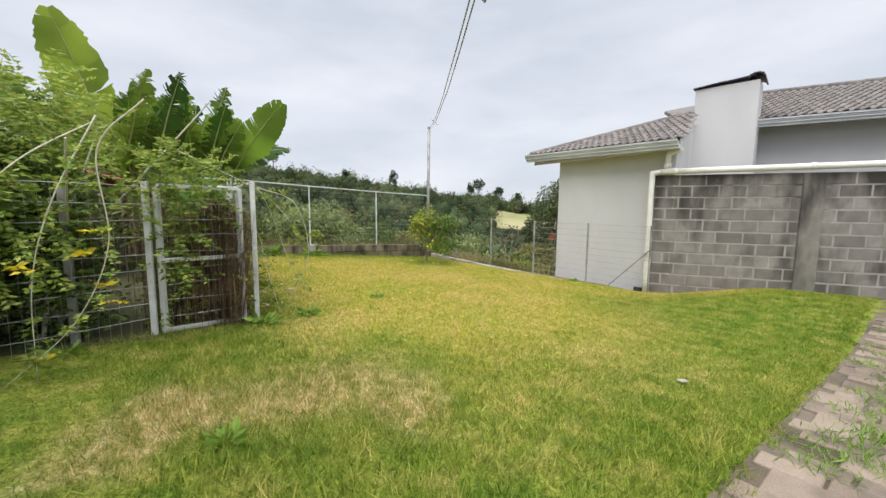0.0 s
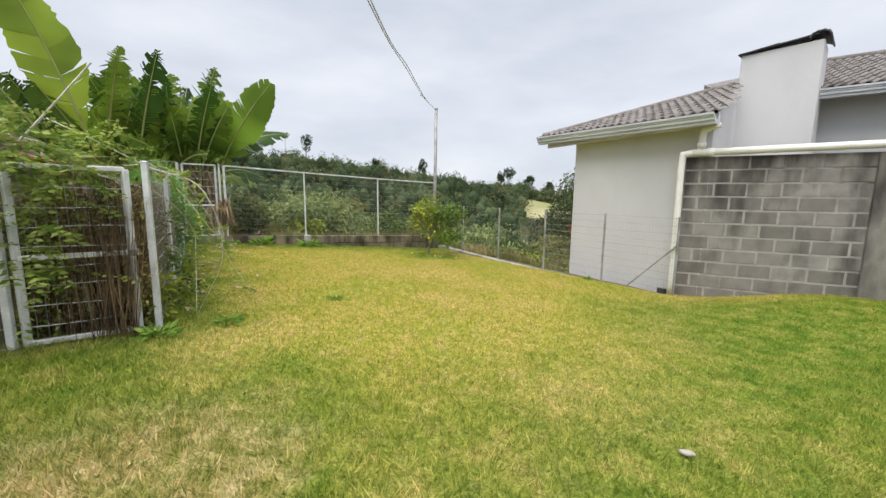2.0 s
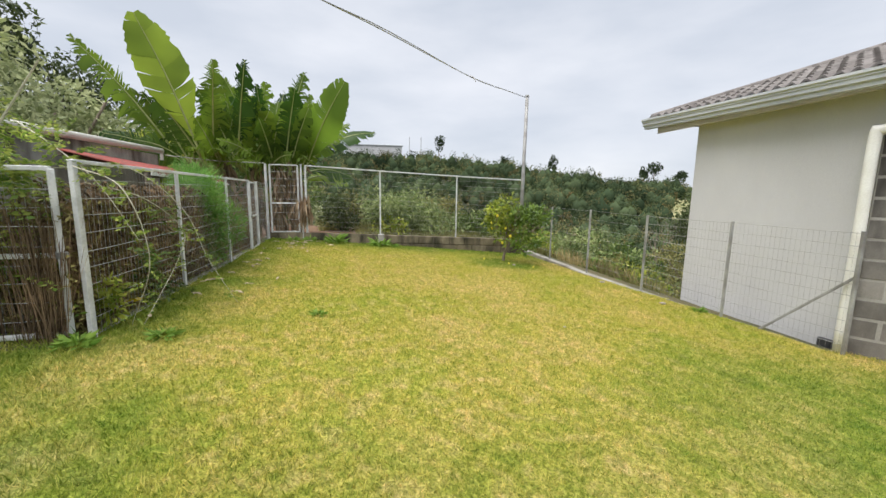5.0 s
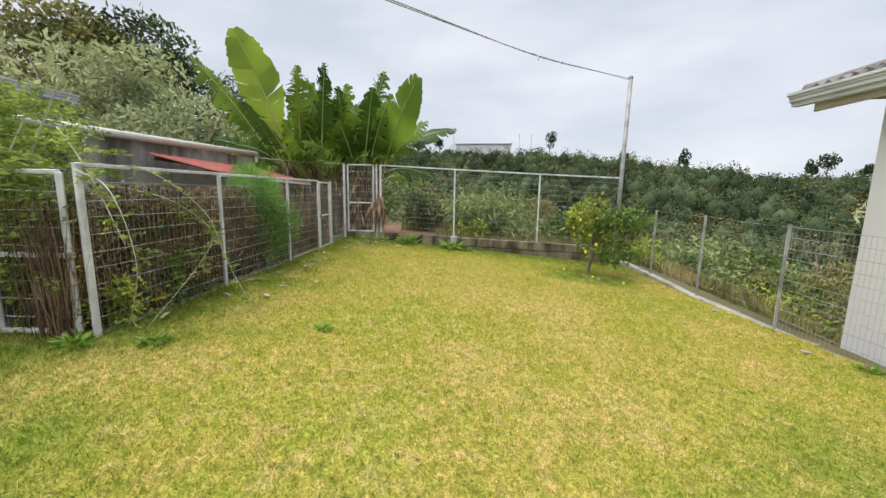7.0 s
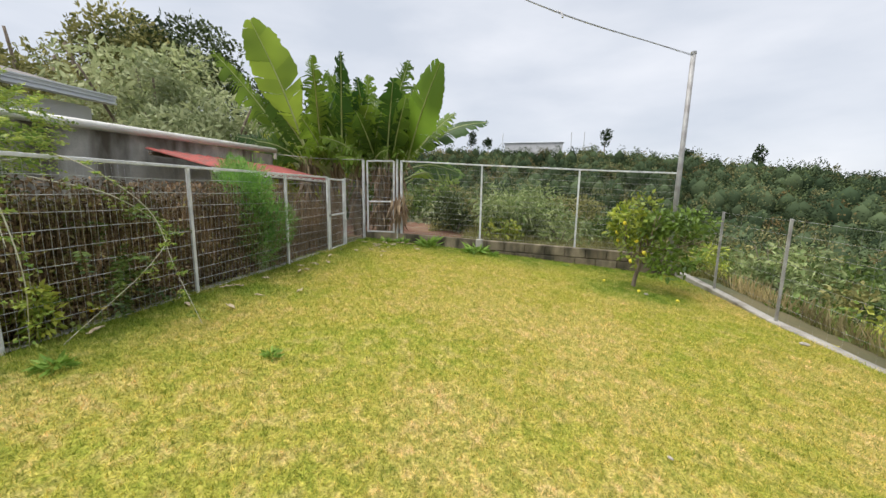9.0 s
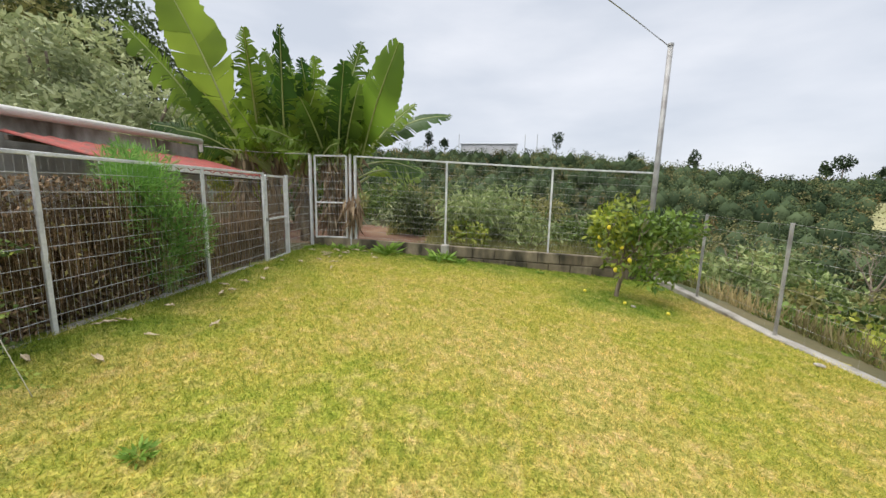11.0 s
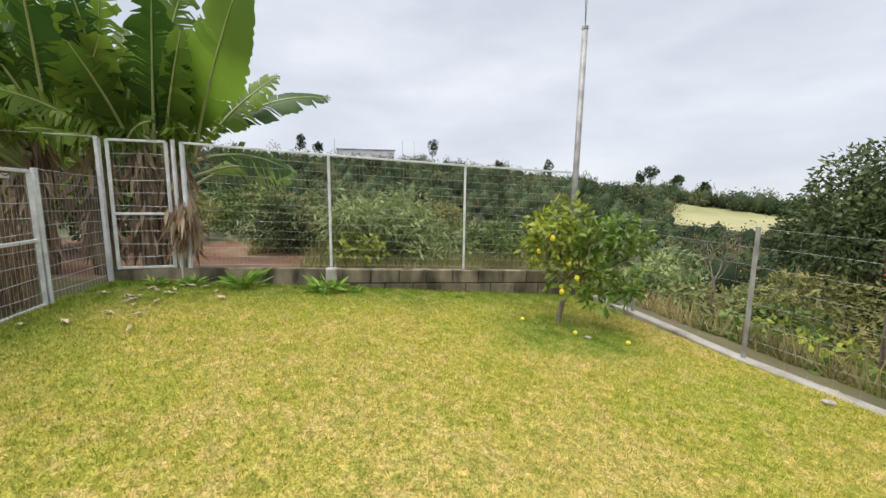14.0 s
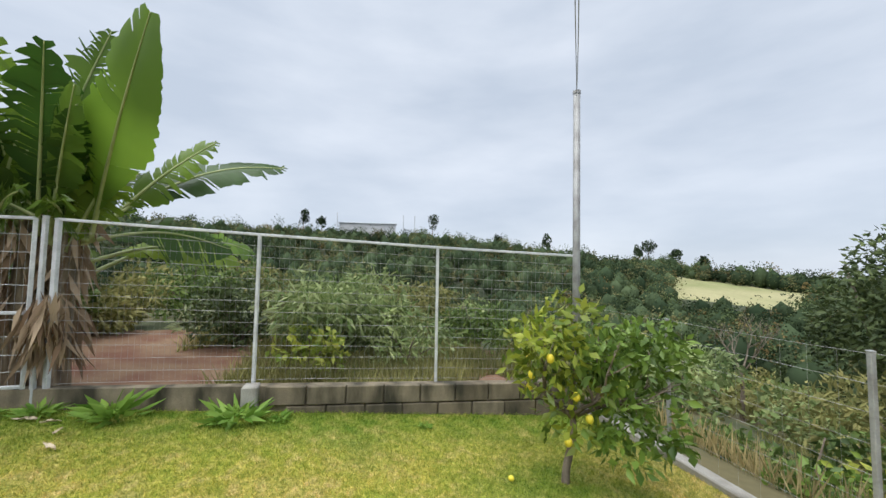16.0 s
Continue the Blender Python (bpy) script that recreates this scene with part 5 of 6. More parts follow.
def build_dry_stalks():
    rng = np.random.default_rng(17)
    n = 5600
    s = np.concatenate([rng.uniform(3.05, 6.4, n - 700), rng.uniform(6.4, 8.35, 700)])
    d = 1.36 - np.abs(rng.normal(0, 0.12, n)) - 0.02
    z0, h = 0.68, rng.uniform(0.7, 1.16, n) * (1 - 0.12 * np.sin(s * 2.3) ** 2)
    x, y = s * U[0] + d * N[0], s * U[1] + d * N[1]
    w = rng.uniform(0.0015, 0.0042, n)
    dx, dy = rng.normal(0, 0.10, n), rng.normal(0, 0.07, n)
    a = np.stack([x, y, 0 * x + z0], 1)
    b = np.stack([x + dx, y + dy, z0 + h], 1)
    o1 = np.stack([U[0] * w, U[1] * w, 0 * w], 1)
    o2 = np.stack([N[0] * w, N[1] * w, 0 * w], 1)
    v = np.stack([a - o1, a + o1, a + o2, b - o1 * 0.6, b + o1 * 0.6, b + o2 * 0.6], 1).reshape(-1, 3)
    q = np.arange(n)[:, None] * 6
    f = np.concatenate([q + np.array([[0, 1, 4, 3]]), q + np.array([[1, 2, 5, 4]]), q + np.array([[2, 0, 3, 5]])], 0)
    k = 380
    g = rng.uniform(0, 1, k)
    gx, gy = -1.78 - 0.36 * g - np.abs(rng.normal(0, 0.1, k)), 3.08 - 0.55 * g + np.abs(rng.normal(0, 0.06, k))
    gh = rng.uniform(0.7, 1.15, k)
    a = np.stack([gx, gy, 0 * gx + z0], 1)
    b = np.stack([gx + rng.normal(0, 0.05, k), gy + rng.normal(0, 0.04, k), z0 + gh], 1)
    w = rng.uniform(0.0015, 0.004, k)
    o1, o2 = np.stack([w, 0 * w, 0 * w], 1), np.stack([0 * w, w, 0 * w], 1)
    v2 = np.stack([a - o1, a + o1, a + o2, b - o1 * 0.6, b + o1 * 0.6, b + o2 * 0.6], 1).reshape(-1, 3)
    q = n * 6 + np.arange(k)[:, None] * 6
    f = np.concatenate([f, q + np.array([[0, 1, 4, 3]]), q + np.array([[1, 2, 5, 4]]), q + np.array([[2, 0, 3, 5]])], 0)
    v = np.concatenate([v, v2], 0)
    tagged(array_mesh("dry_stalks", v, f, STALK), "dense screen of dry brown stalks behind the mesh", "stalks", kind="stuff")
    m = 12000
    s, d = rng.uniform(3.2, 6.5, m), rng.uniform(1.15, 1.42, m)
    c = np.stack([s * U[0] + d * N[0], s * U[1] + d * N[1], rng.uniform(0.72, 1.85, m)], 1)
    v, f = leaf_arrays(rng, c, 0.05, 0.018, None, 0.6)
    tagged(array_mesh("withered_leaves", v, f, STALK), "small withered brown leaves among the stalks", "leaves", kind="stuff")
    m = 6500
    s, d = np.concatenate([rng.uniform(3.1, 4.3, m // 2), rng.uniform(3.2, 6.6, m - m // 2)]), rng.uniform(1.18, 1.44, m)
    c = np.stack([s * U[0] + d * N[0], s * U[1] + d * N[1], 0.72 + 1.0 * rng.uniform(0, 1, m) ** 1.6], 1)
    g = rng.uniform(0, 1, 2200)
    c = np.concatenate([c, np.stack([-1.8 - 0.33 * g - np.abs(rng.normal(0, 0.1, 2200)), 3.05 - 0.55 * g + np.abs(rng.normal(0, 0.06, 2200)), rng.uniform(0.74, 1.75, 2200)], 1)])
    v, f = leaf_arrays(rng, c, 0.045, 0.02, None, 0.3)
    tagged(array_mesh("dry_weed_leaves", v, f, DRY_WEED), "small yellowing weed leaves among the stalks", "leaves", kind="stuff")
    # feathery fern-like bush
    t = thing("feathery_bush", "bright green feathery bush pressed against the fence", "shrub")
    p, w = blob_points(rng, 9000, (*at(5.85, 1.30), 1.55), (0.50, 0.46, 0.74), 0.2, 12, 0.5)
    v, f = leaf_arrays(rng, p, 0.10, 0.008, w + np.array([[0, 0, 0.6]]), 0.0, 0.7)
    array_mesh("fronds", v, f, FERN_LEAF, t)
    bm = bmesh.new()
    for k in range(7):
        x, y = at(5.8 + 0.03 * k, 1.36)
        tube(bm, [(x, y, 0.65), (x + 0.02 * (k - 3), y, 1.7)], 0.008, 5)
    part("stems", bm, BANANA_RIB, t)
    k = thing("leafy_sprig", "green and yellow sprig at the fence foot", "shrub")
    p, w = blob_points(rng, 260, (*at(3.35, 1.42), 0.95), (0.16, 0.16, 0.22), 0.3, 5, 0.5)
    v, f = leaf_arrays(rng, p, 0.08, 0.03, w)
    array_mesh("leaves", v, f, LIME_LEAF, k)


build_dry_stalks()


def build_left_woods():
    """Shrubs and big trees above the left wall."""
    spots = (
        ("bank_tree", "grey-green leafy tree above the wall", (-10.5, 3.6, 3.1), (2.6, 2.2, 1.5), 6500, 0.2, 0.08, PALE_LEAF, 51, 0.08),
        ("bank_tree", "grey-green leafy tree above the wall", (-13.0, 2.2, 4.0), (2.8, 2.4, 1.8), 5200, 0.22, 0.09, PALE_LEAF, 52, 0.09),
        ("bank_tree", "green leafy shrub above the wall", (-9.6, 5.9, 2.2), (1.6, 1.4, 1.0), 2400, 0.22, 0.10, LIME_LEAF, 53, 0.05),
        ("bank_tree", "green leafy shrub behind banana plants", (-10.2, 7.4, 1.9), (1.6, 1.4, 1.1), 2400, 0.2, 0.09, SHADE_LEAF, 54, 0.05),
        ("tall_tree", "tall dark tree against the sky", (-19.5, 2.4, 6.4), (3.2, 3.0, 2.6), 8500, 0.22, 0.11, DARK_LEAF, 55, 0.16),
        ("tall_tree", "tall dark tree against the sky", (-18.5, 0.2, 6.0), (3.0, 3.0, 2.3), 7500, 0.22, 0.11, OLIVE_LEAF, 56, 0.16),
        ("tall_tree", "tall thin-crowned tree against the sky", (-21.5, 5.2, 5.6), (3.0, 2.8, 2.2), 3600, 0.22, 0.10, DARK_LEAF, 57, 0.14),
        ("tall_tree", "brownish leafy tree against the sky", (-16.5, -1.6, 5.4), (2.6, 2.6, 2.0), 5000, 0.22, 0.11, OLIVE_LEAF, 58, 0.14),
        ("tall_tree", "dark tree on the wooded bank", (-24, 8.6, 3.4), (3.4, 3.2, 2.4), 3600, 0.34, 0.16, DARK_LEAF, 59, 0.16))
    for nm, lab, c, r, n, ln, wd, mat, seed, tr in spots:
        bush(nm, lab, c, r, n, ln, wd, mat, seed, 6, 0.3, 13, "", tr)


build_left_woods()


# ---- the wooded valley ----
def build_far_woods():
    rng = np.random.default_rng(77)
    ball = bmesh.new()
    bmesh.ops.create_icosphere(ball, subdivisions=1, radius=1)
    ball.verts.ensure_lookup_table()
    unit = np.array([v.co[:] for v in ball.verts])
    tris = np.array([[v.index for v in f.verts] for f in ball.faces])
    ball.free()
    cores = [[], [], 0]
    sets = {k: [[], [], 0] for k in range(4)}
    for _ in range(3050):
        az = rng.uniform(-84, 24)
        r = 48 + 150 * rng.uniform(0, 1) ** 0.8
        if -7.5 < az < 5 and 106 < r < 168:
            continue
        x, y = r * math.sin(radians(az)), 4 + r * math.cos(radians(az))
        size = rng.uniform(1.2, 3.0) * (1 + 0.25 * (r > 110))
        tall = size * rng.uniform(0.85, 1.7)
        mid = np.array([x, y, ground_z(x, y) + tall * 0.55])
        # dark solid core added to each crown in place of its inner shade
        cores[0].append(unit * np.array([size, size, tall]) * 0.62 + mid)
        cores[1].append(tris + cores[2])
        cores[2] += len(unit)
        # leaf sprays over an uneven crown of several boughs
        n = 340 if r < 90 else 225
        p, w = blob_points(rng, n, mid, (size * 1.1, size * 1.1, tall * 1.05), 0.7, int(rng.integers(6, 12)), 0.46)
        lump = 0.16 + 0.0017 * r
        v, f = leaf_arrays(rng, p, lump * 1.35, lump, w * 0.8, 0.0, 0.7)
        bare = 0.10 if az < -12 else 0.26
        k = int(rng.choice(4, p=(0.44, 0.34, 0.22 - bare * 0.4, bare * 0.4)))
        sets[k][0].append(v)
        sets[k][1].append(f + sets[k][2])
        sets[k][2] += len(v)
    tagged(array_mesh("far_woods_shade", np.concatenate(cores[0]), np.concatenate(cores[1]), WOODS_A, smooth=True), "dark cores standing in for shade inside the far crowns", "woods", kind="stuff")
    for k, (mat, lab) in enumerate(((WOODS_A, "dark green wooded hillside across the valley"), (WOODS_B, "mid-green wooded hillside across the valley"), (WOODS_C, "olive trees across the valley"), (WOODS_D, "rusty brown trees across the valley"))):
        tagged(array_mesh("far_woods", np.concatenate(sets[k][0]), np.concatenate(sets[k][1]), mat), lab, "woods", kind="stuff")
    # leafy scrub on the near slopes
    near_sets = {k: [[], [], 0] for k in range(3)}
    for _ in range(430):
        az = rng.uniform(-70, 24)
        r = 15 + 36 * rng.uniform(0, 1) ** 0.7
        x, y = r * math.sin(radians(az)), 4 + r * math.cos(radians(az))
        s, d = sd(x, y)
        if x > 0.6 and d < 11.5:
            continue
        size = rng.uniform(0.7, 1.3) * (0.8 + 0.012 * r)
        tall = size * rng.uniform(0.6, 1.1)
        n = 420
        p, w = blob_points(rng, n, (x, y, ground_z(x, y) + tall * 0.6), (size, size, tall), 0.6, 8, 0.5)
        v, f = leaf_arrays(rng, p, 0.17 * size + 0.06, 0.08 * size + 0.03, w * 0.6, 0.1)
        k = int(rng.choice(3, p=(0.42, 0.13, 0.45)))
        near_sets[k][0].append(v)
        near_sets[k][1].append(f + near_sets[k][2])
        near_sets[k][2] += len(v)
    for k, (mat, lab) in enumerate(((SHADE_LEAF, "dark scrub on the near slope"), (SILVER_LEAF, "pale green scrub on the near slope"), (OLIVE_LEAF, "dry olive scrub on the near slope"))):
        tagged(array_mesh("slope_scrub", np.concatenate(near_sets[k][0]), np.concatenate(near_sets[k][1]), mat), lab, "scrub", kind="stuff")


build_far_woods()


def build_skyline():
    def far(az, r, up=0.0):
        x, y = r * math.sin(radians(az)), 4 + r * math.cos(radians(az))
        return x, y, ground_z(x, y) + up

    for k, (az, h, wd) in enumerate(((-39.9, 14, 3.6), (-58.5, 13, 3.0), (-23, 11, 2.2), (-10.0, 12, 3.2), (-11.2, 9.5, 1.8), (-7.0, 9, 2.6), (-4.0, 8, 1.8), (-30, 8, 2.0), (-56.0, 10, 2.4))):
        t = thing("hilltop_tree", "lone dark tree on the far skyline", "tree", "trees on the skyline")
        x, y, z = far(az, 186)
        bm = bmesh.new()
        tube(bm, [(x, y, z - 1), (x, y, z + h * 0.7)], [0.35, 0.15], 6)
        part("trunk", bm, BARK, t)
        rng = np.random.default_rng(90 + k)
        crown(rng, "crown", 500, (x, y, z + h * 0.85), (wd, wd, h * 0.3), 0.8, 0.55, WOODS_A, t, "", 0.1, 8, 0.4)
    b = thing("hilltop_building", "long low white building on the far hilltop", "building")
    p0, p1 = Vector(far(-53.5, 192)), Vector(far(-45.5, 192))
    zt = max(p0.z, p1.z) + 10.0
    bm = bmesh.new()
    box(bm, ((p0.x + p1.x) / 2, (p0.y + p1.y) / 2, zt - 4), ((p1 - p0).xy.length, 8, 6.5), (p1 - p0).to_track_quat("X", "Z").to_matrix().to_4x4(), 0.1)
    part("wall", bm, WHITE_WALL, b)
    bm = bmesh.new()
    box(bm, ((p0.x + p1.x) / 2, (p0.y + p1.y) / 2, zt - 0.55), ((p1 - p0).xy.length + 1, 9, 0.5), (p1 - p0).to_track_quat("X", "Z").to_matrix().to_4x4(), 0.1)
    part("roof", bm, GUTTER, b)
    for az in (-44.3, -53.9, -42.6):
        t = thing("transmission_mast", "thin mast on the far hilltop", "mast")
        x, y, z = far(az, 188)
        bm = bmesh.new()
        bar(bm, (x, y, z), (x, y, z + 14), 0.3)
        part("shaft", bm, STEEL, t)


build_skyline()


# ---- small things on the lawn ----
def build_litter():
    rng = np.random.default_rng(61)
    rnd = random.Random(61)
    spots = [(-5.79, 7.03), (-5.5, 6.75), (-5.2, 6.9), (-5.0, 6.5), (-5.75, 7.35), (-4.43, 6.52), (-3.85, 5.15), (-3.6, 5.2), (-3.95, 5.35), (-2.9, 4.4), (-2.5, 4.6), (-5.3, 7.5), (-4.9, 6.2), (-2.2, 4.35), (-2.6, 5.0)]
    spots += [(-5.3 + rnd.gauss(0, 0.4), 7.0 + rnd.gauss(0, 0.35)) for _ in range(16)] + [(*at(s, 1.62 + rnd.uniform(0, 0.3)),) for s in (3.6, 4.3, 4.9, 5.4, 5.9, 6.6, 7.0, 7.6)]
    for i, (x, y) in enumerate(spots):
        bm = bmesh.new()
        ln, a = rnd.uniform(0.07, 0.17), rnd.uniform(0, 3.1)
        rows = []
        for k in range(7):
            f = k / 6
            w = 0.018 * math.sin(math.pi * (0.08 + 0.86 * f)) * rnd.uniform(0.7, 1.2)
            px, py = x + math.cos(a) * ln * (f - 0.5), y + math.sin(a) * ln * (f - 0.5)
            z = lawn_z(px, py) + 0.02 + 0.012 * rnd.random()
            rows.append([bm.verts.new((px - math.sin(a) * w * s, py + math.cos(a) * w * s, z + 0.018 * abs(s) * rnd.random())) for s in (-1, 0, 1)])
        for r0, r1 in zip(rows, rows[1:]):
            for k in range(2):
                bm.faces.new((r0[k], r0[k + 1], r1[k + 1], r1[k]))
        ob = part("fallen_leaf", bm, STRAW)
        ob.modifiers.new("thickness", "SOLIDIFY").thickness = 0.003
        tagged(ob, "curled dry banana leaf lying on the grass", "leaf", "fallen leaves on the lawn")
    for x, y, sx in ((1.94, 3.13, 0.024), (0.05, 9.74, 0.032), (-1.75, 9.7, 0.025), (0.63, 6.47, 0.014), (1.15, 8.95, 0.03)):
        bm = bmesh.new()
        bmesh.ops.create_icosphere(bm, subdivisions=2, radius=sx, matrix=Matrix.Diagonal((1.5, 0.8, 0.55, 1)))
        for v in bm.verts:
            v.co *= 1 + 0.35 * noise.noise(v.co * 30 + Vector((x, y, 0)))
        bmesh.ops.translate(bm, verts=bm.verts, vec=(x, y, lawn_z(x, y) + sx * 0.4 + 0.015))
        tagged(part("pale_scrap", bm, PALE, smooth=False), "small crumpled pale scrap on the grass", "litter", "scraps on the lawn")
    weeds = ((-5.45, 7.85, 0.34), (-4.78, 8.62, 0.34), (-5.85, 7.45, 0.2), (-4.6, 8.95, 0.14), (-3.6, 9.95, 0.1), (-1.11, 4.64, 0.1), (-1.45, 3.0, 0.16), (-1.3, 3.45, 0.14), (-2.1, 1.9, 0.16), (-0.35, 1.5, 0.12), (1.6, 9.0, 0.12), (-6.0, 7.1, 0.18))
    for x, y, r in weeds:
        w = thing("weed", "leafy green weed growing in the lawn", "weed", "weeds")
        n = 64
        a = rng.uniform(0, 6.28, n)
        c = np.stack([x + 0.5 * r * np.cos(a) * rng.uniform(0, 1, n), y + 0.5 * r * np.sin(a) * rng.uniform(0, 1, n), lawn_z(x, y) + rng.uniform(0.0, 0.3 * r, n)], 1)
        v, f = leaf_arrays(rng, c, r * 0.62, r * 0.17, np.stack([np.cos(a), np.sin(a), 0.35 + 0 * a], 1), 0.0, 0.35)
        array_mesh("leaves", v, f, WEED_LEAF, w)
    # tall grass past the low wall and on the slope
    n = 42000
    k = rng.uniform(0, 7.5, n)
    o = rng.uniform(0.2, 7.0, n)
    x, y = -6.04 + 0.6097 * k - 0.7926 * o, 7.49 + 0.7926 * k + 0.6097 * o
    m = 26000
    sx, dx = rng.uniform(-1.0, 13, m), 8.5 + 9 * rng.uniform(0, 1, m) ** 1.3
    x = np.concatenate([x, sx * U[0] + dx * N[0]])
    y = np.concatenate([y, sx * U[1] + dx * N[1]])
    ok = (noise_mask(x, y) > 0.0) & ~((x > 1.0) & (y < 10.6 + 0.9 * (x - 1.0)))
    x, y = x[ok], y[ok]
    z = np.array([ground_z(a, b) for a, b in zip(x, y)])
    h = rng.uniform(0.08, 0.42, len(x))
    lean = rng.normal(size=(len(x), 2)) * 0.35
    an = rng.uniform(0, 6.28, len(x))
    wd = rng.uniform(0.006, 0.014, len(x))
    base = np.stack([x, y, z - 0.02], 1)
    off = np.stack([np.cos(an) * wd, np.sin(an) * wd, 0 * an], 1)
    tip = base + np.stack([lean[:, 0] * h, lean[:, 1] * h, h], 1)
    ob = array_mesh("tall_grass", np.stack([base - off, base + off, tip], 1).reshape(-1, 3), np.arange(3 * len(x)).reshape(-1, 3), OLIVE_LEAF)
    tagged(ob, "rough tall grass on the slope beyond the fence", "grass", kind="stuff")


def build_tan_grass():
    rng = np.random.default_rng(66)
    n = 22000
    s, d = rng.uniform(-3.5, 10, n), 8.45 + 10 * rng.uniform(0, 1, n) ** 1.3
    x, y = s * U[0] + d * N[0], s * U[1] + d * N[1]
    ok = (noise_mask(y, x) > 0.2) & ~((x > 1.0) & (y < 10.6 + 0.9 * (x - 1.0)))
    x, y = x[ok], y[ok]
    c = np.stack([x, y, np.array([ground_z(a, b) for a, b in zip(x, y)]) - 0.02], 1)
    v, f = leaf_arrays(rng, c, 0.36, 0.016, np.array([[0, 0, 1.5]]), 0.0, 0.35)
    tagged(array_mesh("tan_grass", v, f, TAN_GRASS), "dry tan grass standing on the slope", "grass", kind="stuff")


def noise_mask(x, y):
    return np.sin(x * 1.1 + 0.7 * y) + np.sin(0.8 * y - x * 0.5 + 1.3) + np.sin(2.3 * x + 1.7 * y) * 0.7 + 0.5


build_litter()
build_tan_grass()


# ---- masonry pieces ----
def block_mesh(name, size, mat, bevel=0.008):
    bm = bmesh.new()
    box(bm, (0, 0, 0), size, None, bevel)
    mesh = bpy.data.meshes.new(name)
    bm.normal_update()
    bm.to_mesh(mesh)
    bm.free()
    mesh.materials.append(mat)
    return mesh


def build_block_wall():
    start, run = Vector((2.99, 8.52)), Vector((0.995, -0.1)).normalized()
    back = Vector((0.1, 0.995)).normalized()
    wall_len, course, top = 6.2, 0.2136, 2.47
    bm = bmesh.new()
    a, b = start + back * 0.005, start + run * wall_len + back * 0.005
    wall_run(bm, a, b, -0.3, top - 0.006, 0.13)
    wall = part("wall_block", bm, MORTAR)
    tagged(wall, "unpainted grey concrete block wall with mould stains", "wall", kind="structure")
    turn = math.degrees(math.atan2(run.y, run.x))
    whole, half = block_mesh("block", (0.405, 0.15, course - 0.02), BLOCK), block_mesh("half_block", (0.19, 0.15, course - 0.02), BLOCK)
    rnd = random.Random(9)
    for r in range(12):
        z = top - course * (r + 0.5)
        x = 0.0
        if r % 2:
            x = 0.216
        cells = [(0.0, 0.196, half)] if r % 2 else []
        while x < wall_len - 0.42:
            cells.append((x, 0.412, whole))
            x += 0.426
        for cx, w, mesh in cells:
            c = start + run * (cx + w / 2) + back * (0.076 + rnd.uniform(-0.003, 0.003))
            o = new("block", mesh)
            o.parent = wall
            o.matrix_local = pose(c.x, c.y, z + rnd.uniform(-0.002, 0.002), 0, rnd.uniform(-0.4, 0.4), turn + rnd.uniform(-0.3, 0.3))
    bm = bmesh.new()
    c = start + run * 2.425 + back * 0.05
    box(bm, (c.x, c.y, 1.06), (0.31, 0.16, 2.8), pose(0, 0, 0, 0, 0, turn), 0.01)
    part("pillar", bm, STAINED, wall, "cast concrete pillar with mould streaks")


build_block_wall()


def build_low_wall():
    bm = bmesh.new()
    for k0, k1, w in ((-0.9, 5.45, 0.11),):
        a, b = wall_at(k0, -0.03), wall_at(k1, -0.03)
        wall_run(bm, b, a, 0.0, 0.8, -w)
        for v in bm.verts:
            k = (v.co.x + 6.04) * 0.6097 + (v.co.y - 7.49) * 0.7926
            if v.co.z > 0.5:
                v.co.z = wall_top(k) - 0.008
    wall = part("wall_low", bm, MOSSY)
    tagged(wall, "low mossy concrete block wall under the fence", "wall", kind="structure")
    mesh = block_mesh("block", (0.385, 0.14, 0.185), MOSSY)
    rnd = random.Random(12)
    turn = math.degrees(math.atan2(0.7926, 0.6097))
    tilt = math.degrees(math.atan(0.041))
    for r in range(3):
        k = 1.85 + (0.2 if r % 2 else 0.0)
        while k < 5.3:
            x, y = wall_at(k + 0.2, 0.0)
            o = new("block", mesh)
            o.parent = wall
            o.matrix_local = pose(x + rnd.uniform(-0.004, 0.004), y, wall_top(k + 0.2) - 0.1 - 0.2 * r, 0, tilt + rnd.uniform(-0.5, 0.5), turn)
            k += 0.4
    bm = bmesh.new()
    x, y = wall_at(1.72, -0.04)
    box(bm, (x, y, 0.55), (0.15, 0.17, 0.5), pose(0, 0, 0, 0, 0, turn), 0.012)
    part("pier", bm, CONCRETE, wall, "short pale concrete pier")


build_low_wall()


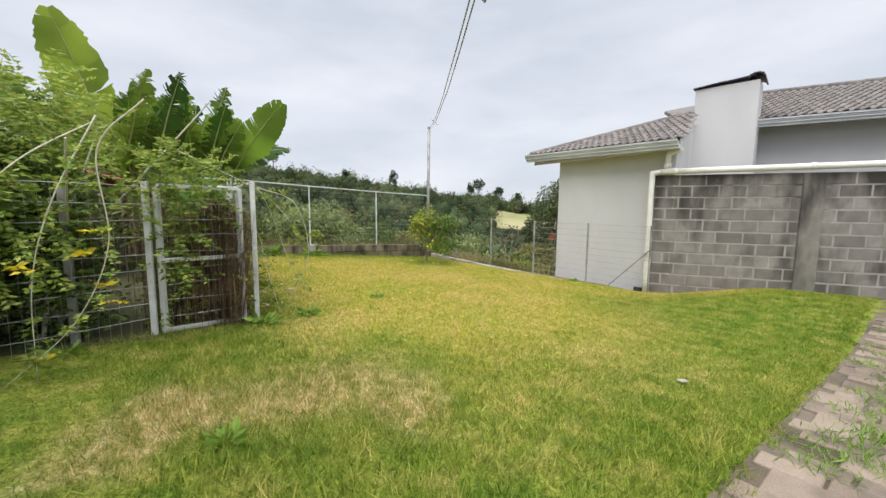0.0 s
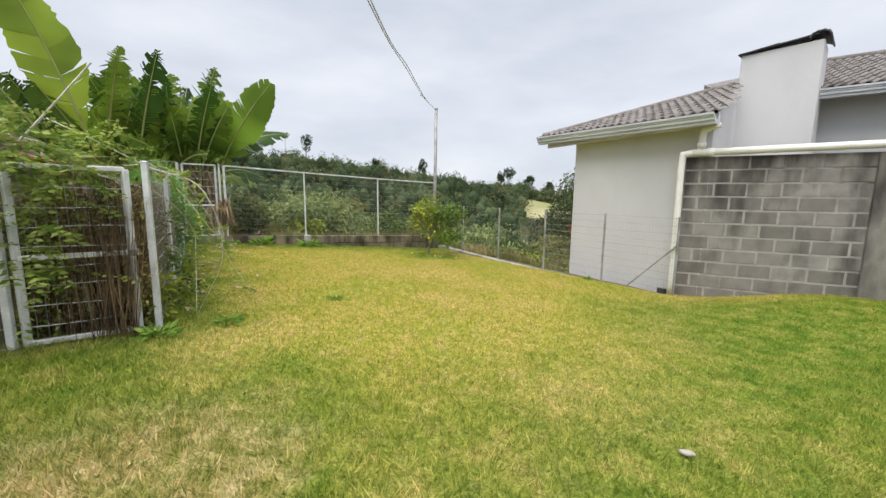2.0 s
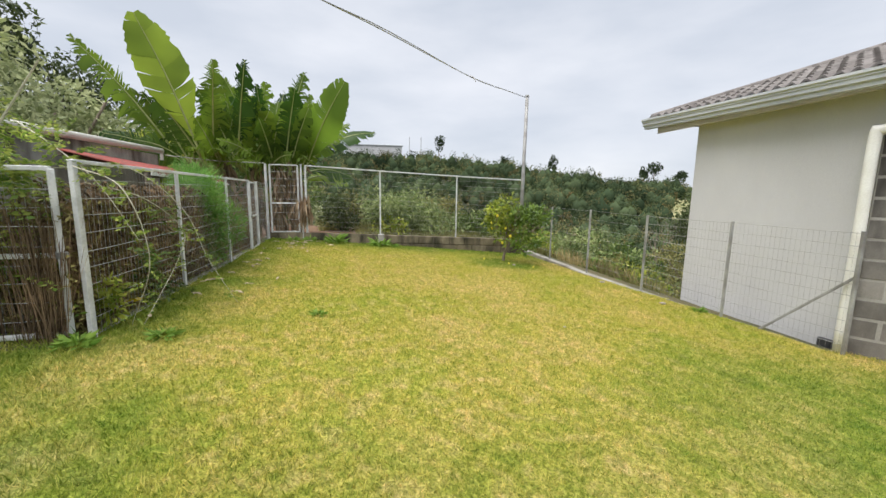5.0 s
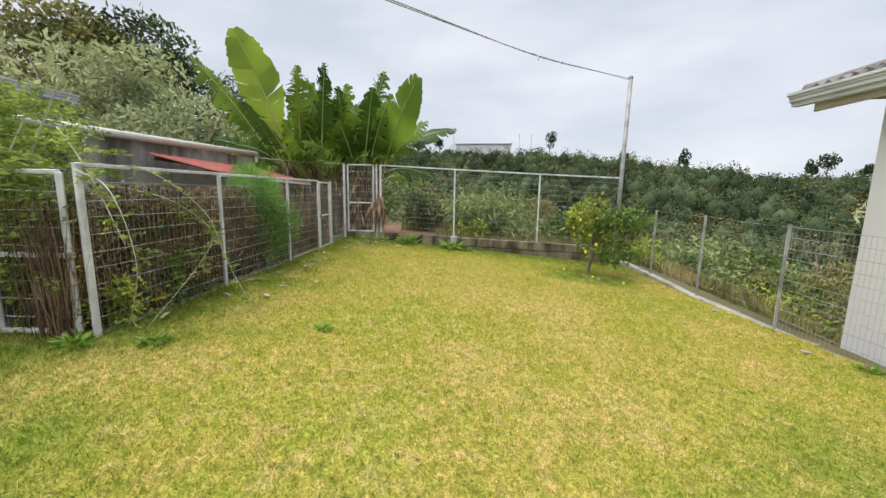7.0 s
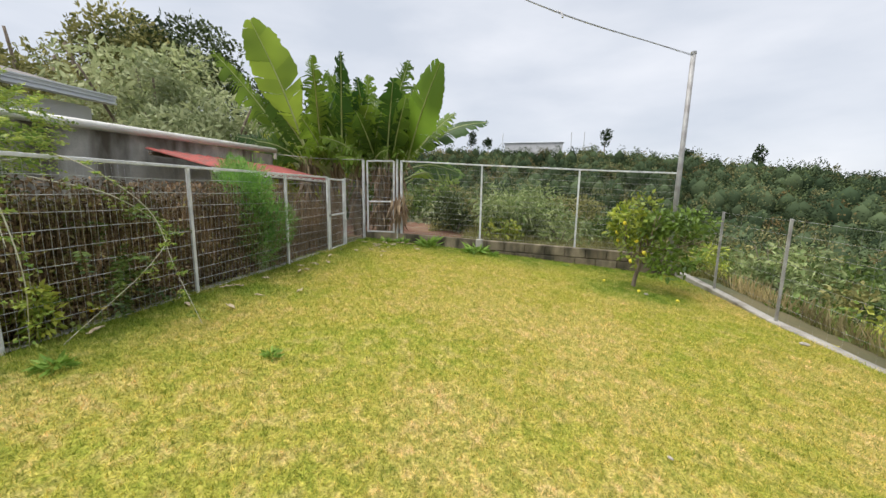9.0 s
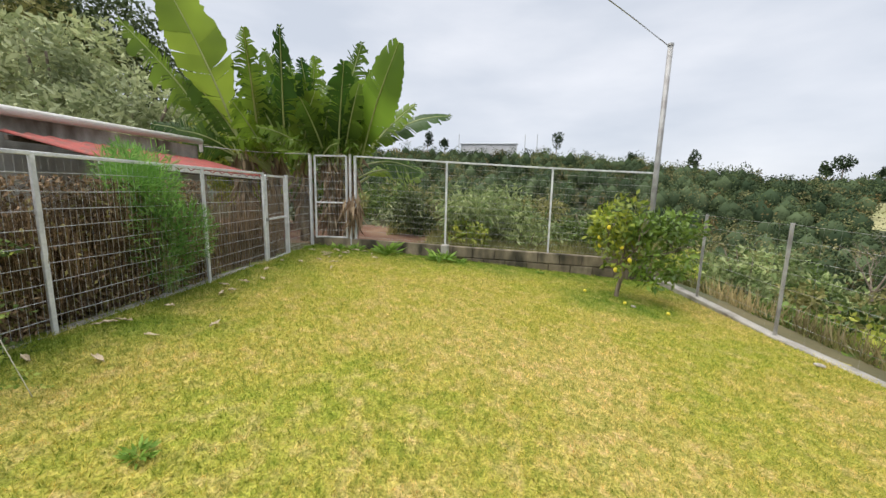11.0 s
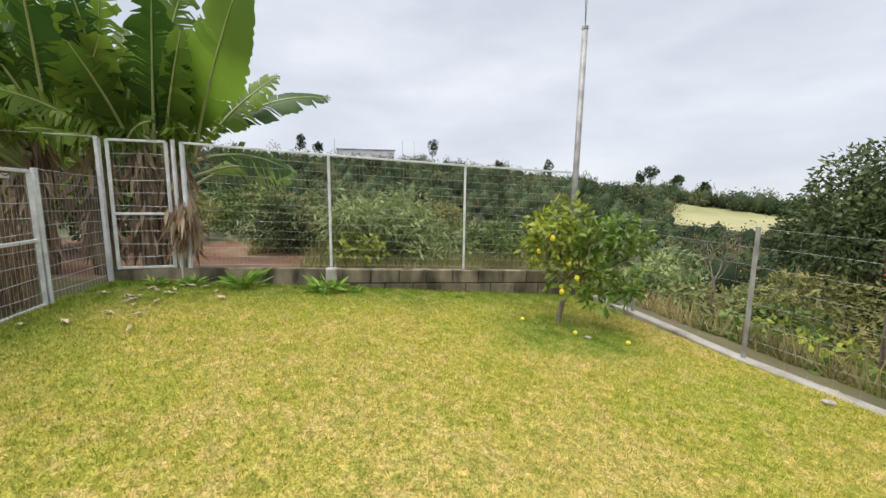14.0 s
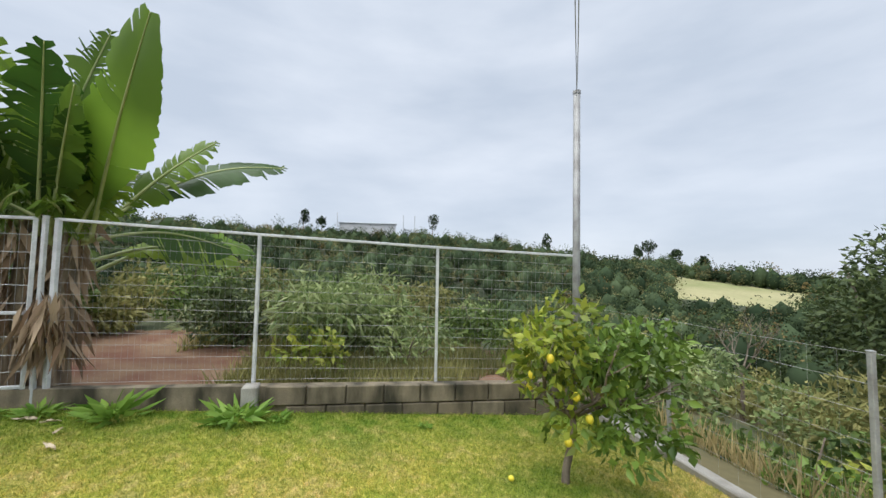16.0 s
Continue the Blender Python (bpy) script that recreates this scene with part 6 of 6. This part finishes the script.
def build_paving():
    bm = bmesh.new()
    grid = [[bm.verts.new((*at(-0.16 - 0.24 * i, 1.2 + 0.24 * k), lawn_z(*at(-0.16 - 0.24 * i, 1.2 + 0.24 * k)) + 0.014)) for i in range(12)] for k in range(31)]
    for r0, r1 in zip(grid, grid[1:]):
        for i in range(11):
            bm.faces.new((r0[i], r0[i + 1], r1[i + 1], r1[i]))
    bed = part("pavement", bm, DIRT)
    tagged(bed, "worn paving stones with weeds in the joints", "paving", kind="structure")
    rnd = random.Random(15)
    meshes = [block_mesh("paving_stone", (0.226, 0.128, 0.05), PAVER, 0.005), block_mesh("paving_stone", (0.226, 0.223, 0.05), PAVER, 0.006)]
    turn = math.degrees(math.atan2(N[1], N[0]))
    joined = bmesh.new()
    count = 0
    d = 1.5
    row = 0
    while d < 8.2:
        two = row % 3 == 1
        step = 0.235 if two else 0.14
        s = -0.30 - 0.07 * (row % 2)
        while s > -2.6:
            if rnd.random() > 0.05:
                x, y = at(s, d + step / 2)
                m = pose(x, y, lawn_z(x, y) + 0.001 + rnd.uniform(-0.004, 0.004), rnd.uniform(-1, 1), rnd.uniform(-1, 1), turn + 90 + rnd.uniform(-1.2, 1.2))
                if s > -1.7 and count < 295:
                    o = new("paving_stone", meshes[1 if two else 0])
                    o.parent = bed
                    o.matrix_local = m
                    count += 1
                else:
                    box(joined, (0, 0, 0), (0.225, step - 0.015, 0.05), m, 0)
            s -= 0.24
        d += step
        row += 1
    rest = part("paving_stones", joined, PAVER, bed)
    rest["kind"] = "stuff"
    rng = np.random.default_rng(19)
    tufts = thing("joint_weeds", "grass tufts growing through the paving", "weeds", kind="stuff")
    n = 5200
    cs, cd = np.where(rng.uniform(0, 1, 48) < 0.5, rng.uniform(-0.6, -0.3, 48), rng.uniform(-2.2, -0.3, 48)), rng.uniform(2.9, 8.0, 48)
    pick = rng.integers(0, 48, n)
    s, d = cs[pick] + rng.normal(0, 0.10, n), cd[pick] + rng.normal(0, 0.07, n)
    x, y = s * U[0] + d * N[0], s * U[1] + d * N[1]
    c = np.stack([x, y, np.array([lawn_z(a, b) for a, b in zip(x, y)]) + 0.01], 1)
    v, f = leaf_arrays(rng, c + np.array([[0, 0, 0.02]]), 0.06, 0.006, np.array([[0, 0, 0.6]]), 0.0, 0.6)
    array_mesh("blades", v, f, WEED_LEAF, tufts)


build_paving()
